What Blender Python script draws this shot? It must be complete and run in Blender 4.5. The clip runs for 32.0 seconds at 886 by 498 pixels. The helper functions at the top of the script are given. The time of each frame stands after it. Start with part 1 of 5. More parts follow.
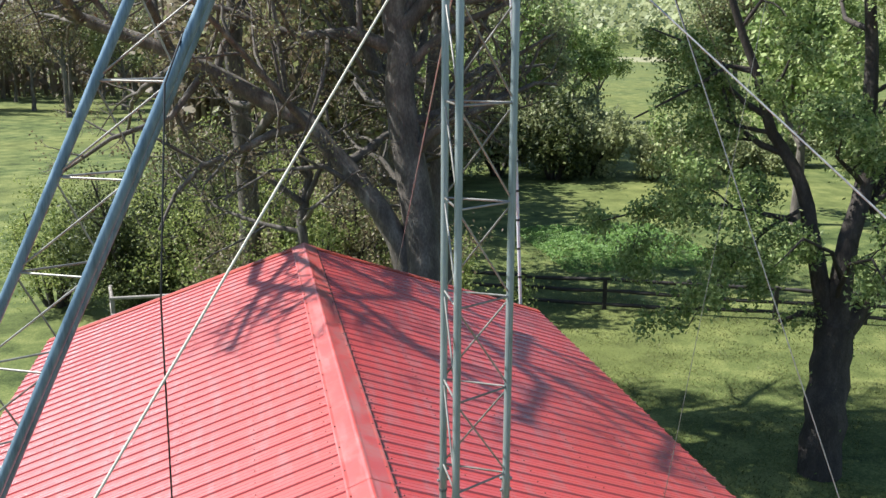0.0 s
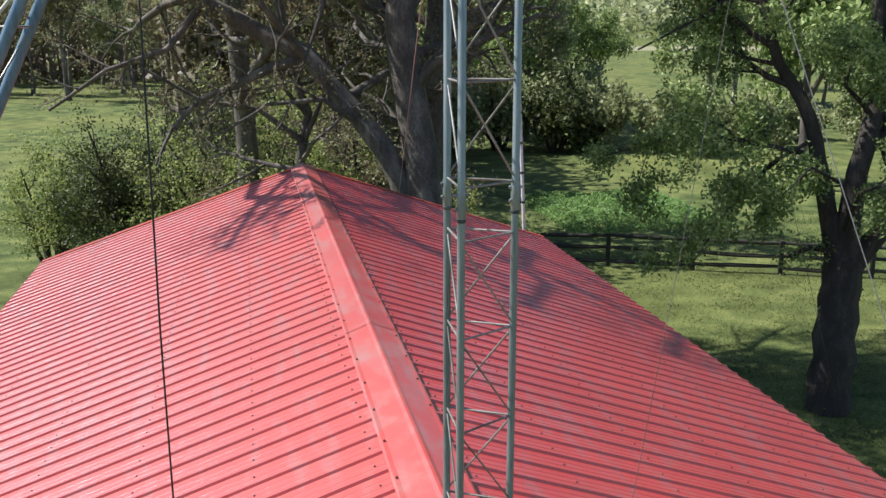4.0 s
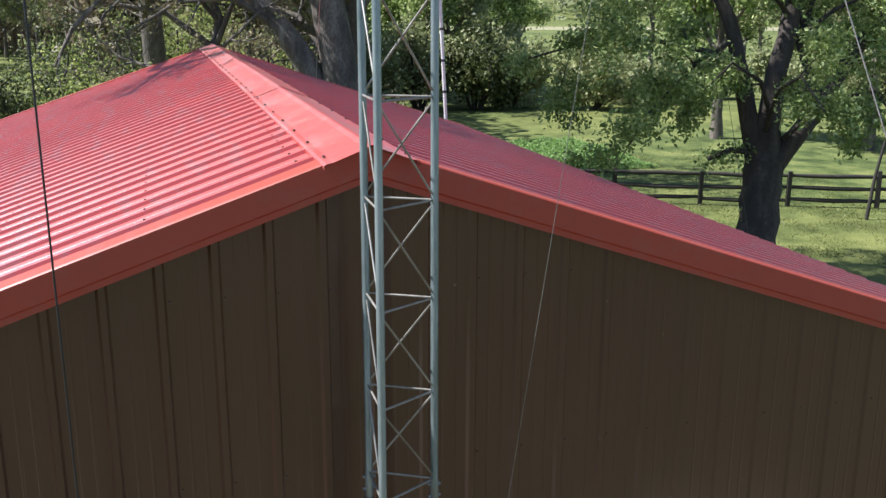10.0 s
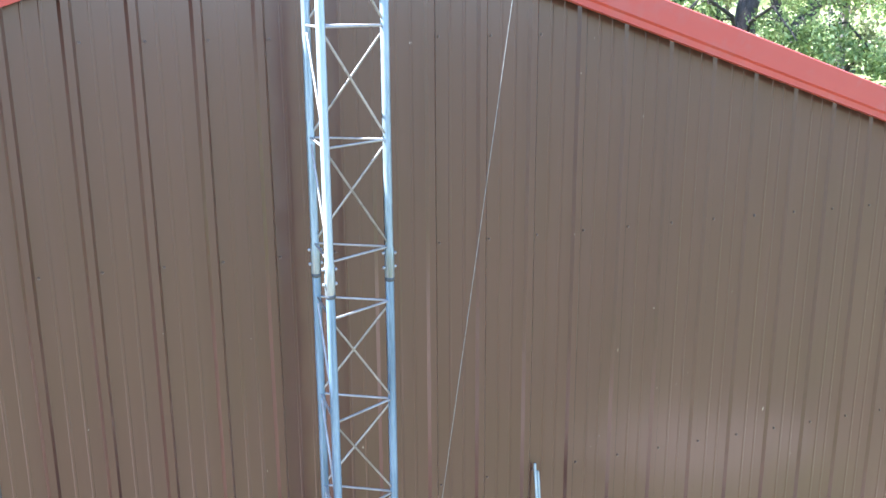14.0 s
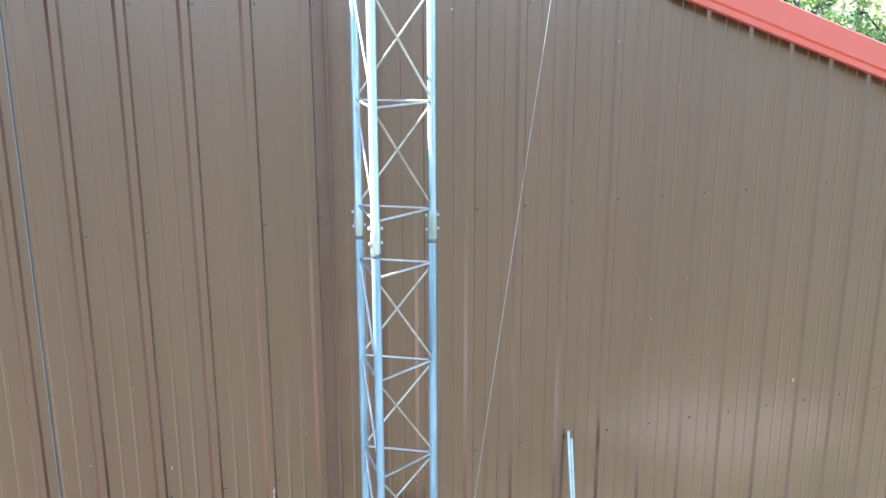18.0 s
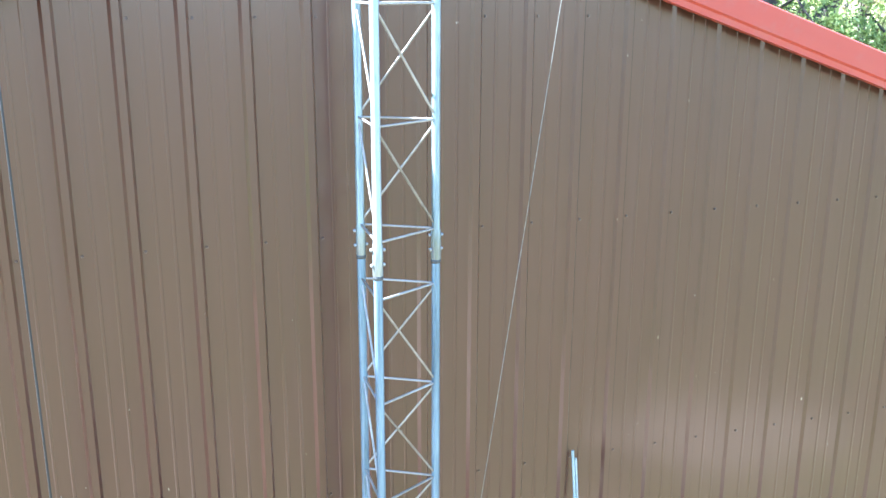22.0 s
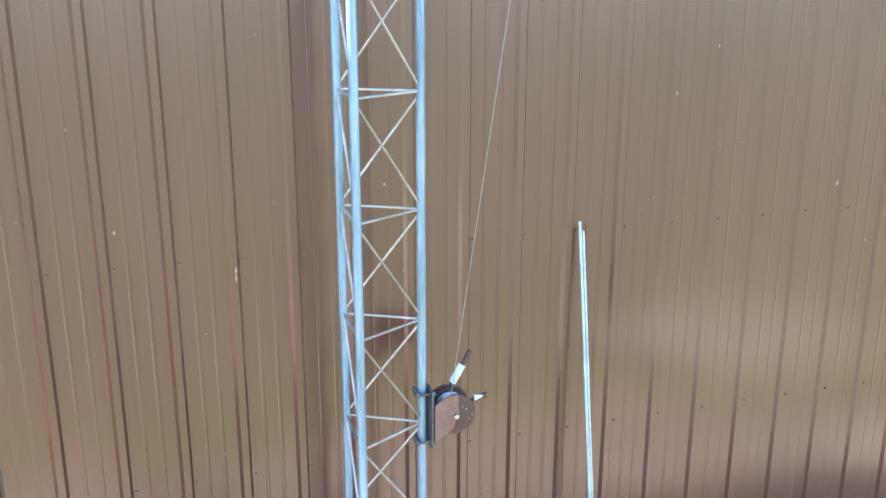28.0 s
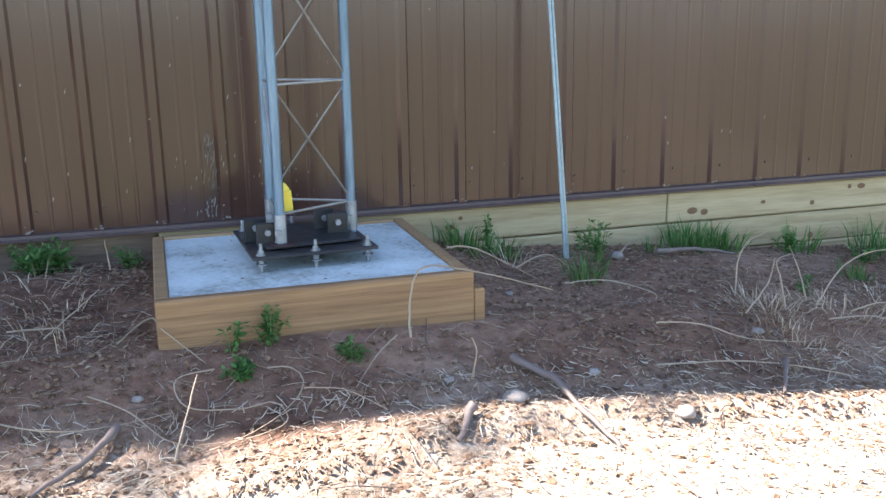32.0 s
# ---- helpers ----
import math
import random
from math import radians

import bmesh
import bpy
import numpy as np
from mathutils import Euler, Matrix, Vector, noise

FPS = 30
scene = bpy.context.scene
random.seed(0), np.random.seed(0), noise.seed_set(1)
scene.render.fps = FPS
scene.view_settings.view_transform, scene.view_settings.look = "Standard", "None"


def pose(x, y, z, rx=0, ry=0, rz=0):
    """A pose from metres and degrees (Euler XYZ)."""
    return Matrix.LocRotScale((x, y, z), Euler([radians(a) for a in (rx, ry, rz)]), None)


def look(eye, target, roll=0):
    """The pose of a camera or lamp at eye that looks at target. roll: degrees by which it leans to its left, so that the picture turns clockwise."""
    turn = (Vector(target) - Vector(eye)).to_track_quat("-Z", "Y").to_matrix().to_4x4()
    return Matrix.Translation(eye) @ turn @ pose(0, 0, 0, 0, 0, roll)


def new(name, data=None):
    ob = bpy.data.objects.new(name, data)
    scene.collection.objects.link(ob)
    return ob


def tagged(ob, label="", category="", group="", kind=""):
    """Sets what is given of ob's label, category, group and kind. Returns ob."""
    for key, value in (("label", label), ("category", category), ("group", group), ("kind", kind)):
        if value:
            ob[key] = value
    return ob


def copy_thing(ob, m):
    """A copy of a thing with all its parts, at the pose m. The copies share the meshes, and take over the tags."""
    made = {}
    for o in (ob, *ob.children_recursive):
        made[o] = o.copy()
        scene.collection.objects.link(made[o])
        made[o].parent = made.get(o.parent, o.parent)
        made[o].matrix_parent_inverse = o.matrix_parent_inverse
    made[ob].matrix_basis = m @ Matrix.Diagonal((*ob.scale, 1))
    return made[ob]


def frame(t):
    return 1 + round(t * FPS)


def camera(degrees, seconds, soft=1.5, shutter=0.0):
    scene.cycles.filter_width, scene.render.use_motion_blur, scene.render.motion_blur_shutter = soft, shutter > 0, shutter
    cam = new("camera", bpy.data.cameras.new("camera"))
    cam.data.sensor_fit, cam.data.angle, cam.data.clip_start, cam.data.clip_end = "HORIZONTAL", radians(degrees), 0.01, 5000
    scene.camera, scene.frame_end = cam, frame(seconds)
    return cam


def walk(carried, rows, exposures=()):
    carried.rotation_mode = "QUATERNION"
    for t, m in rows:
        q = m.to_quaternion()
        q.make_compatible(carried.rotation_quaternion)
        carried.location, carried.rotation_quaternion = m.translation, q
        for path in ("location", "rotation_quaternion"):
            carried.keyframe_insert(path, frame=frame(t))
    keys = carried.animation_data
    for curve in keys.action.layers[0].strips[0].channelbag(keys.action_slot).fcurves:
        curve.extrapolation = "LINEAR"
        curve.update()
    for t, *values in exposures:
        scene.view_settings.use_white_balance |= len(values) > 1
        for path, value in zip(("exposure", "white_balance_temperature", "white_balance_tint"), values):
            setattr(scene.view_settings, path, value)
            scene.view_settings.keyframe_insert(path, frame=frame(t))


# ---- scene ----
cam = camera(50.6, 32.0)
METRES, EYE, TILT, LEAN, TURN = 8.0, 1.5, 0.0, 0.0, 0.0
PATH = [
    (0, (-1.039, -4.085, 8.396), (-0.641, -2.178, 7.942), 0.3),
    (0.5, (-1.046, -4.1, 8.313), (-0.652, -2.193, 7.857), 0.2),
    (1, (-1.049, -4.105, 8.209), (-0.658, -2.198, 7.75), 0.0),
    (1.5, (-1.038, -4.083, 8.095), (-0.651, -2.176, 7.635), 0.1),
    (2, (-1.023, -4.053, 7.965), (-0.641, -2.145, 7.504), 0.2),
    (2.5, (-1.03, -4.06, 7.77), (-0.646, -2.153, 7.307), 0.1),
    (4.5, (-1.038, -4.03, 6.81), (-0.63, -2.129, 6.34), 0.0),
    (5, (-1.026, -3.988, 6.435), (-0.498, -2.119, 5.957), -0.3),
    (5.5, (-1.036, -3.963, 6.108), (-0.475, -2.106, 5.622), -0.1),
    (6, (-1.011, -3.925, 6.038), (-0.45, -2.068, 5.55), 0.0),
    (6.5, (-0.989, -3.895, 6.013), (-0.429, -2.038, 5.525), 0.0),
    (7, (-0.998, -3.904, 5.95), (-0.44, -2.046, 5.462), -0.1),
    (7.5, (-0.994, -3.851, 5.852), (-0.434, -1.995, 5.361), 0.0),
    (8, (-0.994, -3.847, 5.792), (-0.435, -1.991, 5.301), 0.1),
    (8.5, (-1.003, -3.875, 5.771), (-0.445, -2.018, 5.28), 0.1),
    (9, (-1.019, -3.948, 5.69), (-0.463, -2.091, 5.198), 0.2),
    (9.5, (-0.995, -3.875, 5.533), (-0.441, -2.017, 5.041), 0.1),
    (10, (-0.992, -3.919, 5.395), (-0.439, -2.062, 4.899), 0.2),
    (10.5, (-0.992, -3.94, 5.247), (-0.44, -2.084, 4.747), 0.3),
    (11, (-0.972, -3.947, 5.092), (-0.421, -2.09, 4.593), 0.3),
    (11.5, (-0.944, -3.951, 4.94), (-0.394, -2.095, 4.439), 0.2),
    (12, (-0.962, -3.976, 4.82), (-0.413, -2.121, 4.312), 0.5),
    (12.5, (-1.03, -3.988, 4.663), (-0.454, -2.136, 4.177), 0.1),
    (13, (-1.017, -3.856, 4.513), (-0.416, -2.014, 4.017), -0.1),
    (13.5, (-0.929, -3.819, 4.399), (-0.328, -1.982, 3.885), -0.4),
    (14, (-0.866, -3.716, 4.344), (-0.257, -1.882, 3.83), -0.3),
    (14.5, (-0.951, -3.582, 4.335), (-0.318, -1.759, 3.809), -0.1),
    (16.5, (-1.059, -3.568, 4.291), (-0.463, -1.734, 3.761), -0.1),
    (17, (-1.005, -3.578, 4.271), (-0.412, -1.742, 3.745), 0.0),
    (17.5, (-0.927, -3.659, 4.249), (-0.329, -1.826, 3.719), -0.1),
    (18, (-1.012, -3.746, 4.233), (-0.421, -1.909, 3.709), -0.1),
    (18.5, (-1.103, -3.729, 4.261), (-0.515, -1.89, 3.74), 0.0),
    (19, (-1.127, -3.618, 4.269), (-0.535, -1.782, 3.74), 0.1),
    (19.5, (-1.098, -3.549, 4.279), (-0.505, -1.715, 3.746), 0.1),
    (20, (-1.063, -3.595, 4.314), (-0.472, -1.757, 3.791), 0.0),
    (20.5, (-1.061, -3.712, 4.349), (-0.471, -1.877, 3.817), 0.1),
    (21, (-1.088, -3.733, 4.323), (-0.509, -1.894, 3.793), 0.1),
    (21.5, (-1.083, -3.664, 4.325), (-0.505, -1.824, 3.794), 0.1),
    (22, (-0.991, -3.643, 4.3), (-0.402, -1.807, 3.768), 0.2),
    (22.5, (-0.963, -3.708, 4.286), (-0.379, -1.867, 3.766), -0.1),
    (23, (-0.941, -3.759, 4.31), (-0.366, -1.915, 3.792), -0.2),
    (23.5, (-0.933, -3.647, 4.305), (-0.352, -1.805, 3.784), -0.2),
    (24, (-0.923, -3.58, 4.321), (-0.344, -1.74, 3.794), -0.1),
    (24.5, (-0.977, -3.671, 4.342), (-0.396, -1.831, 3.816), -0.1),
    (26.5, (-0.92, -3.734, 4.05), (-0.367, -1.887, 3.519), -0.1),
    (27, (-0.959, -3.674, 3.765), (-0.408, -1.832, 3.216), -0.1),
    (27.5, (-0.965, -3.481, 3.471), (-0.373, -1.656, 2.906), 0.5),
    (28, (-0.857, -3.438, 3.205), (-0.28, -1.608, 2.641), 0.1),
    (28.5, (-0.822, -3.424, 2.885), (-0.231, -1.593, 2.337), 0.3),
    (29, (-0.771, -3.371, 2.576), (-0.187, -1.539, 2.026), 0.0),
    (29.5, (-0.7, -3.349, 2.219), (-0.136, -1.511, 1.669), 0.1),
    (30, (-0.688, -3.442, 1.817), (-0.13, -1.588, 1.316), -0.4),
    (30.5, (-0.677, -3.462, 1.424), (-0.112, -1.601, 0.958), -0.8),
    (31, (-0.643, -3.446, 1.117), (-0.084, -1.587, 0.635), -0.8),
    (31.5, (-0.589, -3.476, 1.006), (-0.029, -1.621, 0.511), -0.6),
    (32, (-0.595, -3.498, 0.99), (-0.031, -1.639, 0.515), -1.0),
]
EXPOSURE = [(0, 0.98, 6100, 7), (2.5, 0.86, 6100, 7), (4.5, 0.6, 6100, 9), (6, 0.65, 6100, 9), (9, 0.95, 6050, 10), (11, 1.25, 5950, 11), (12, 1.7, 5750, 12), (13, 2.45, 5500, 16), (14, 3.35, 5400, 16), (17, 3.74, 5400, 9), (24.5, 3.74, 5400, 9), (27, 3.75, 5650, 8), (28, 3.85, 5850, 9), (30, 3.95, 6100, 10), (31, 3.78, 6200, 12), (32, 2.78, 6300, 14)]
walk(cam, [(t, look(eye, target, roll)) for t, eye, target, roll in PATH], EXPOSURE)

# ---- light ----
SUN = Vector((-0.75, 0.3, 1.0)).normalized()
world = bpy.data.worlds.new("world")
scene.world = world
world.use_nodes = True
wn, wl = world.node_tree.nodes, world.node_tree.links
sky = wn.new("ShaderNodeTexSky")
sky.sky_type = 'NISHITA'
sky.sun_disc = False
sky.sun_elevation = math.asin(SUN.z)
sky.sun_rotation = math.atan2(SUN.x, SUN.y)
sky.altitude, sky.air_density, sky.dust_density = 200, 1.0, 0.4
wl.new(sky.outputs[0], wn["Background"].inputs[0])
wn["Background"].inputs[1].default_value = 0.08
sun_data = bpy.data.lights.new("sun", 'SUN')
sun_data.energy, sun_data.angle, sun_data.color = 5.0, radians(0.6), (1.0, 0.95, 0.89)
sun = new("sun", sun_data)
sun.matrix_world = look(SUN * 60, (0, 0, 0))

# ---- mesh tools ----


class Shape:
    """Collects vertices and faces for one mesh."""

    def __init__(self):
        self.v, self.f, self.smooth = [], [], []

    def add(self, verts, faces, smooth=False):
        o = len(self.v)
        self.v.extend(tuple(p) for p in verts)
        self.f.extend(tuple(i + o for i in f) for f in faces)
        self.smooth.extend([smooth] * len(faces))
        return self

    def box(self, x0, x1, y0, y1, z0, z1, b=0.0, m=None):
        """A box with chamfered edges of width b."""
        b = min(b, (x1 - x0) * .45, (y1 - y0) * .45, (z1 - z0) * .45)
        if b <= 0:
            vs = [Vector((x, y, z)) for x in (x0, x1) for y in (y0, y1) for z in (z0, z1)]
            fs = [(0, 1, 3, 2), (4, 6, 7, 5), (0, 4, 5, 1), (2, 3, 7, 6), (0, 2, 6, 4), (1, 5, 7, 3)]
        else:
            bm = bmesh.new()
            bmesh.ops.create_cube(bm, size=1)
            for v in bm.verts:
                v.co = Vector(((x0 + x1) / 2 + v.co.x * (x1 - x0), (y0 + y1) / 2 + v.co.y * (y1 - y0), (z0 + z1) / 2 + v.co.z * (z1 - z0)))
            bmesh.ops.bevel(bm, geom=bm.edges[:], offset=b, segments=1, affect='EDGES', profile=0.5)
            bm.verts.index_update()
            vs, fs = [v.co.copy() for v in bm.verts], [[v.index for v in f.verts] for f in bm.faces]
            bm.free()
        if m is not None:
            vs = [m @ v for v in vs]
        return self.add(vs, fs)

    def tube(self, pts, radii, n=8, cap=True):
        """A round tube along points; radii is a number or one for each point."""
        pts = [Vector(p) for p in pts]
        if not hasattr(radii, "__len__"):
            radii = [radii] * len(pts)
        d = (pts[1] - pts[0]).normalized()
        side = d.orthogonal().normalized()
        vs = []
        for i, p in enumerate(pts):
            a = pts[max(i - 1, 0)]
            c = pts[min(i + 1, len(pts) - 1)]
            d = (c - a).normalized()
            side = (side - d * side.dot(d))
            side = side.normalized() if side.length > 1e-6 else d.orthogonal().normalized()
            up = d.cross(side)
            for k in range(n):
                w = 2 * math.pi * k / n
                vs.append(p + (side * math.cos(w) + up * math.sin(w)) * radii[i])
        fs = []
        for i in range(len(pts) - 1):
            for k in range(n):
                k2 = (k + 1) % n
                fs.append((i * n + k, i * n + k2, (i + 1) * n + k2, (i + 1) * n + k))
        self.add(vs, fs, True)
        if cap:
            self.add(vs[:n], [tuple(range(n - 1, -1, -1))])
            self.add(vs[-n:], [tuple(range(n))])
        return self

    def extrude(self, profile, a, b, closed=True):
        """A flat outline, a list of (u, v), swept from frame a to frame b (matrices that take (u, v, 0))."""
        n = len(profile)
        vs = [a @ Vector((u, v, 0)) for u, v in profile] + [b @ Vector((u, v, 0)) for u, v in profile]
        fs = [(i, (i + 1) % n, n + (i + 1) % n, n + i) for i in range(n if closed else n - 1)]
        self.add(vs, fs)
        if closed:
            self.add(vs[:n], [tuple(range(n - 1, -1, -1))])
            self.add(vs[n:], [tuple(range(n))])
        return self

    def mesh(self, name, origin=(0, 0, 0)):
        me = bpy.data.meshes.new(name)
        o = Vector(origin)
        me.from_pydata([(x - o.x, y - o.y, z - o.z) for x, y, z in self.v], [], self.f)
        me.polygons.foreach_set("use_smooth", self.smooth)
        me.update()
        return me


ORIGIN = {}


def thing(name, at, label, category, group="", kind=""):
    """An empty at the base of a thing; its parts are given in world metres."""
    ob = new(name)
    ob.empty_display_size = 0.1
    ob.location = at
    ORIGIN[ob.name] = Vector(at)
    return tagged(ob, label, category, group, kind)


def part(name, shape, material, parent, label="", kind=""):
    o = ORIGIN[parent.name]
    ob = new(name, shape.mesh(name, o))
    ob.data.materials.append(material)
    ob.parent = parent
    ORIGIN[ob.name] = o
    return tagged(ob, label, kind=kind)


def single(name, shape, material, at, label, category, group="", kind=""):
    """A thing of one mesh."""
    ob = new(name, shape.mesh(name, at))
    ob.data.materials.append(material)
    ob.location = at
    ORIGIN[ob.name] = Vector(at)
    return tagged(ob, label, category, group, kind)


# ---- materials ----


def mat(name, base, rough=0.5, metal=0.0, spec=0.5):
    m = bpy.data.materials.new(name)
    m.use_nodes = True
    n, l = m.node_tree.nodes, m.node_tree.links
    p = n["Principled BSDF"]
    p.inputs["Base Color"].default_value = (*base, 1)
    p.inputs["Roughness"].default_value = rough
    p.inputs["Metallic"].default_value = metal
    p.inputs["Specular IOR Level"].default_value = spec
    return m, n, l, p


def world_coords(n, l, scale=(1, 1, 1)):
    g = n.new("ShaderNodeNewGeometry")
    mp = n.new("ShaderNodeMapping")
    mp.inputs["Scale"].default_value = scale
    l.new(g.outputs["Position"], mp.inputs[0])
    return mp.outputs[0]


def noise_tex(n, l, vec, scale, detail=4, rough=0.55):
    t = n.new("ShaderNodeTexNoise")
    t.inputs["Scale"].default_value, t.inputs["Detail"].default_value, t.inputs["Roughness"].default_value = scale, detail, rough
    l.new(vec, t.inputs["Vector"])
    return t.outputs["Fac"]


def ramp(n, l, fac, stops):
    r = n.new("ShaderNodeValToRGB")
    e = r.color_ramp.elements
    while len(e) < len(stops):
        e.new(0.5)
    for el, (pos, col) in zip(e, stops):
        el.position = pos
        el.color = (*col, 1) if len(col) == 3 else (col[0], col[0], col[0], 1)
    l.new(fac, r.inputs[0])
    return r.outputs[0]


def mixc(n, l, fac, a, b, blend='MIX'):
    x = n.new("ShaderNodeMix")
    x.data_type, x.blend_type = 'RGBA', blend
    for sock, val in ((x.inputs["Factor"], fac), (x.inputs[6], a), (x.inputs[7], b)):
        if isinstance(val, (int, float)):
            sock.default_value = val
        elif isinstance(val, tuple):
            sock.default_value = (*val, 1)
        else:
            l.new(val, sock)
    return x.outputs[2]


def maths(n, l, op, a, b=0.0, clamp=False):
    x = n.new("ShaderNodeMath")
    x.operation, x.use_clamp = op, clamp
    for sock, val in zip(x.inputs, (a, b)):
        if isinstance(val, (int, float)):
            sock.default_value = val
        else:
            l.new(val, sock)
    return x.outputs[0]


def bump(n, l, p, height, strength=0.3, distance=0.01):
    b = n.new("ShaderNodeBump")
    b.inputs["Strength"].default_value, b.inputs["Distance"].default_value = strength, distance
    l.new(height, b.inputs["Height"])
    l.new(b.outputs[0], p.inputs["Normal"])


def rand(n):
    return n.new("ShaderNodeObjectInfo").outputs["Random"]


def two_scale(name, dark, mid, light, scale, rough=(0.4, 0.6), metal=0.0, fine=8.0, bumps=0.2, dist=0.004, stretch=(1, 1, 1), spec=0.5, vary=0.15, per_object=True):
    """A surface whose colour varies at a coarse and a fine scale, with relief and uneven gloss."""
    m, n, l, p = mat(name, mid, 0.5, metal, spec)
    v = world_coords(n, l, stretch)
    a, b = noise_tex(n, l, v, scale, 5), noise_tex(n, l, v, scale * fine, 3)
    f = maths(n, l, 'ADD', maths(n, l, 'MULTIPLY', a, 0.65), maths(n, l, 'MULTIPLY', b, 0.35))
    if per_object:
        f = maths(n, l, 'ADD', f, maths(n, l, 'MULTIPLY', maths(n, l, 'SUBTRACT', rand(n), 0.5), vary))
    l.new(ramp(n, l, f, [(0.3, dark), (0.5, mid), (0.72, light)]), p.inputs["Base Color"])
    l.new(ramp(n, l, a, [(0.3, (rough[0],)), (0.7, (rough[1],))]), p.inputs["Roughness"])
    bump(n, l, p, f, bumps, dist)
    return m


def red_paint(name="red painted steel", lichen=0.0, coat=1.0, ior=1.85, shade_mix=0.0, dull=0.0):
    m, n, l, p = mat(name, (0.5, 0.06, 0.055), 0.35, 0.0, 0.5)
    v = world_coords(n, l)
    big, fine = noise_tex(n, l, v, 0.7, 5), noise_tex(n, l, world_coords(n, l, (1.5, 9, 1.5)), 4, 4)
    c = ramp(n, l, big, [(0.3, (0.43, 0.036, 0.026)), (0.7, (0.51, 0.046, 0.034))])
    dirt = ramp(n, l, noise_tex(n, l, v, 2.2, 6, 0.7), [(0.55, (0.0,)), (0.75, (0.45,))])
    c = mixc(n, l, dirt, c, (0.27, 0.055, 0.045))
    chalk = ramp(n, l, fine, [(0.55, (0.0,)), (0.8, (0.25,))])
    c = mixc(n, l, chalk, c, (0.52, 0.1, 0.075))
    stain = ramp(n, l, noise_tex(n, l, world_coords(n, l, (6, 0.9, 6)), 1.6, 5), [(0.52, (0.0,)), (0.62, (0.5,))])
    c = mixc(n, l, stain, c, (0.36, 0.12, 0.11))
    if lichen:
        grey = ramp(n, l, noise_tex(n, l, v, 3.4, 7, 0.75), [(0.47, (0.0,)), (0.62, (lichen,))])
        c = mixc(n, l, grey, c, (0.3, 0.24, 0.2))
    # darker orange-red mixed in, standing for the shade on the gable trim
    if shade_mix:
        c = mixc(n, l, shade_mix, c, (0.29, 0.046, 0.021))
    l.new(c, p.inputs["Base Color"])
    l.new(ramp(n, l, fine, [(0.3, (0.3 + dull,)), (0.75, (0.45 + dull,))]), p.inputs["Roughness"])
    p.inputs["Coat Weight"].default_value, p.inputs["Coat Roughness"].default_value, p.inputs["Coat IOR"].default_value = coat, 0.47, ior
    bump(n, l, p, fine, 0.08, 0.004)
    return m


def brown_paint():
    m, n, l, p = mat("brown painted steel", (0.05, 0.022, 0.014), 0.4, 0.0, 0.3)
    p.inputs["Coat Weight"].default_value, p.inputs["Coat Roughness"].default_value, p.inputs["Coat IOR"].default_value = 1.0, 0.17, 1.5
    streak = noise_tex(n, l, world_coords(n, l, (14, 14, 0.5)), 1.3, 4)
    big = noise_tex(n, l, world_coords(n, l, (1, 1, 0.35)), 1.1, 4)
    pans = noise_tex(n, l, world_coords(n, l, (1, 1, 0.07)), 5.5, 3, 0.6)
    c = ramp(n, l, big, [(0.3, (0.046, 0.0155, 0.0085)), (0.7, (0.062, 0.0222, 0.013))])
    c = mixc(n, l, ramp(n, l, streak, [(0.5, (0.0,)), (0.8, (0.5,))]), c, (0.062, 0.0245, 0.016))
    chips = ramp(n, l, noise_tex(n, l, world_coords(n, l, (9, 9, 3)), 5, 2), [(0.77, (0.0,)), (0.79, (0.7,))])
    c = mixc(n, l, chips, c, (0.3, 0.26, 0.22))
    l.new(c, p.inputs["Base Color"])
    l.new(ramp(n, l, streak, [(0.3, (0.36,)), (0.75, (0.48,))]), p.inputs["Roughness"])
    l.new(ramp(n, l, big, [(0.3, (0.13,)), (0.7, (0.2,))]), p.inputs["Coat Roughness"])
    h = maths(n, l, 'ADD', maths(n, l, 'MULTIPLY', big, 0.35), maths(n, l, 'MULTIPLY', pans, 0.65))
    bump(n, l, p, h, 0.1, 0.04)
    coat = n.new("ShaderNodeBump")
    coat.inputs["Strength"].default_value, coat.inputs["Distance"].default_value = 0.1, 0.04
    l.new(h, coat.inputs["Height"])
    l.new(coat.outputs[0], p.inputs["Coat Normal"])
    return m


RED = red_paint()
RED_CAP = red_paint("red ridge steel with grey lichen", 0.3)
RED_TRIM = red_paint("red trim steel darkened for shade", 0.0, 0.2, 1.4, 0.75, 0.2)
BROWN = brown_paint()
TRIM_BROWN = two_scale("brown trim", (0.05, 0.03, 0.026), (0.075, 0.045, 0.037), (0.1, 0.065, 0.05), 3, (0.3, 0.5))
GALV = two_scale("galvanised steel", (0.13, 0.165, 0.17), (0.25, 0.3, 0.305), (0.37, 0.41, 0.405), 5, (0.3, 0.5), 0.55, 6, 0.2, 0.001, (5, 5, 0.5), vary=0.15)
GALV_ROD = two_scale("weathered steel rod", (0.17, 0.155, 0.13), (0.28, 0.265, 0.235), (0.4, 0.39, 0.36), 9, (0.35, 0.55), 0.5, 5, 0.15, 0.001, vary=0.25)
GALV_SHADE = two_scale("galvanised pipe toned blue for shade", (0.058, 0.1, 0.14), (0.148, 0.222, 0.285), (0.25, 0.345, 0.41), 5, (0.3, 0.5), 0.35, 6, 0.2, 0.001, (6, 6, 0.45), vary=0.1)
GALV_DARK = two_scale("weathered zinc bolt", (0.18, 0.2, 0.21), (0.31, 0.33, 0.34), (0.46, 0.48, 0.48), 30, (0.35, 0.6), 0.7)
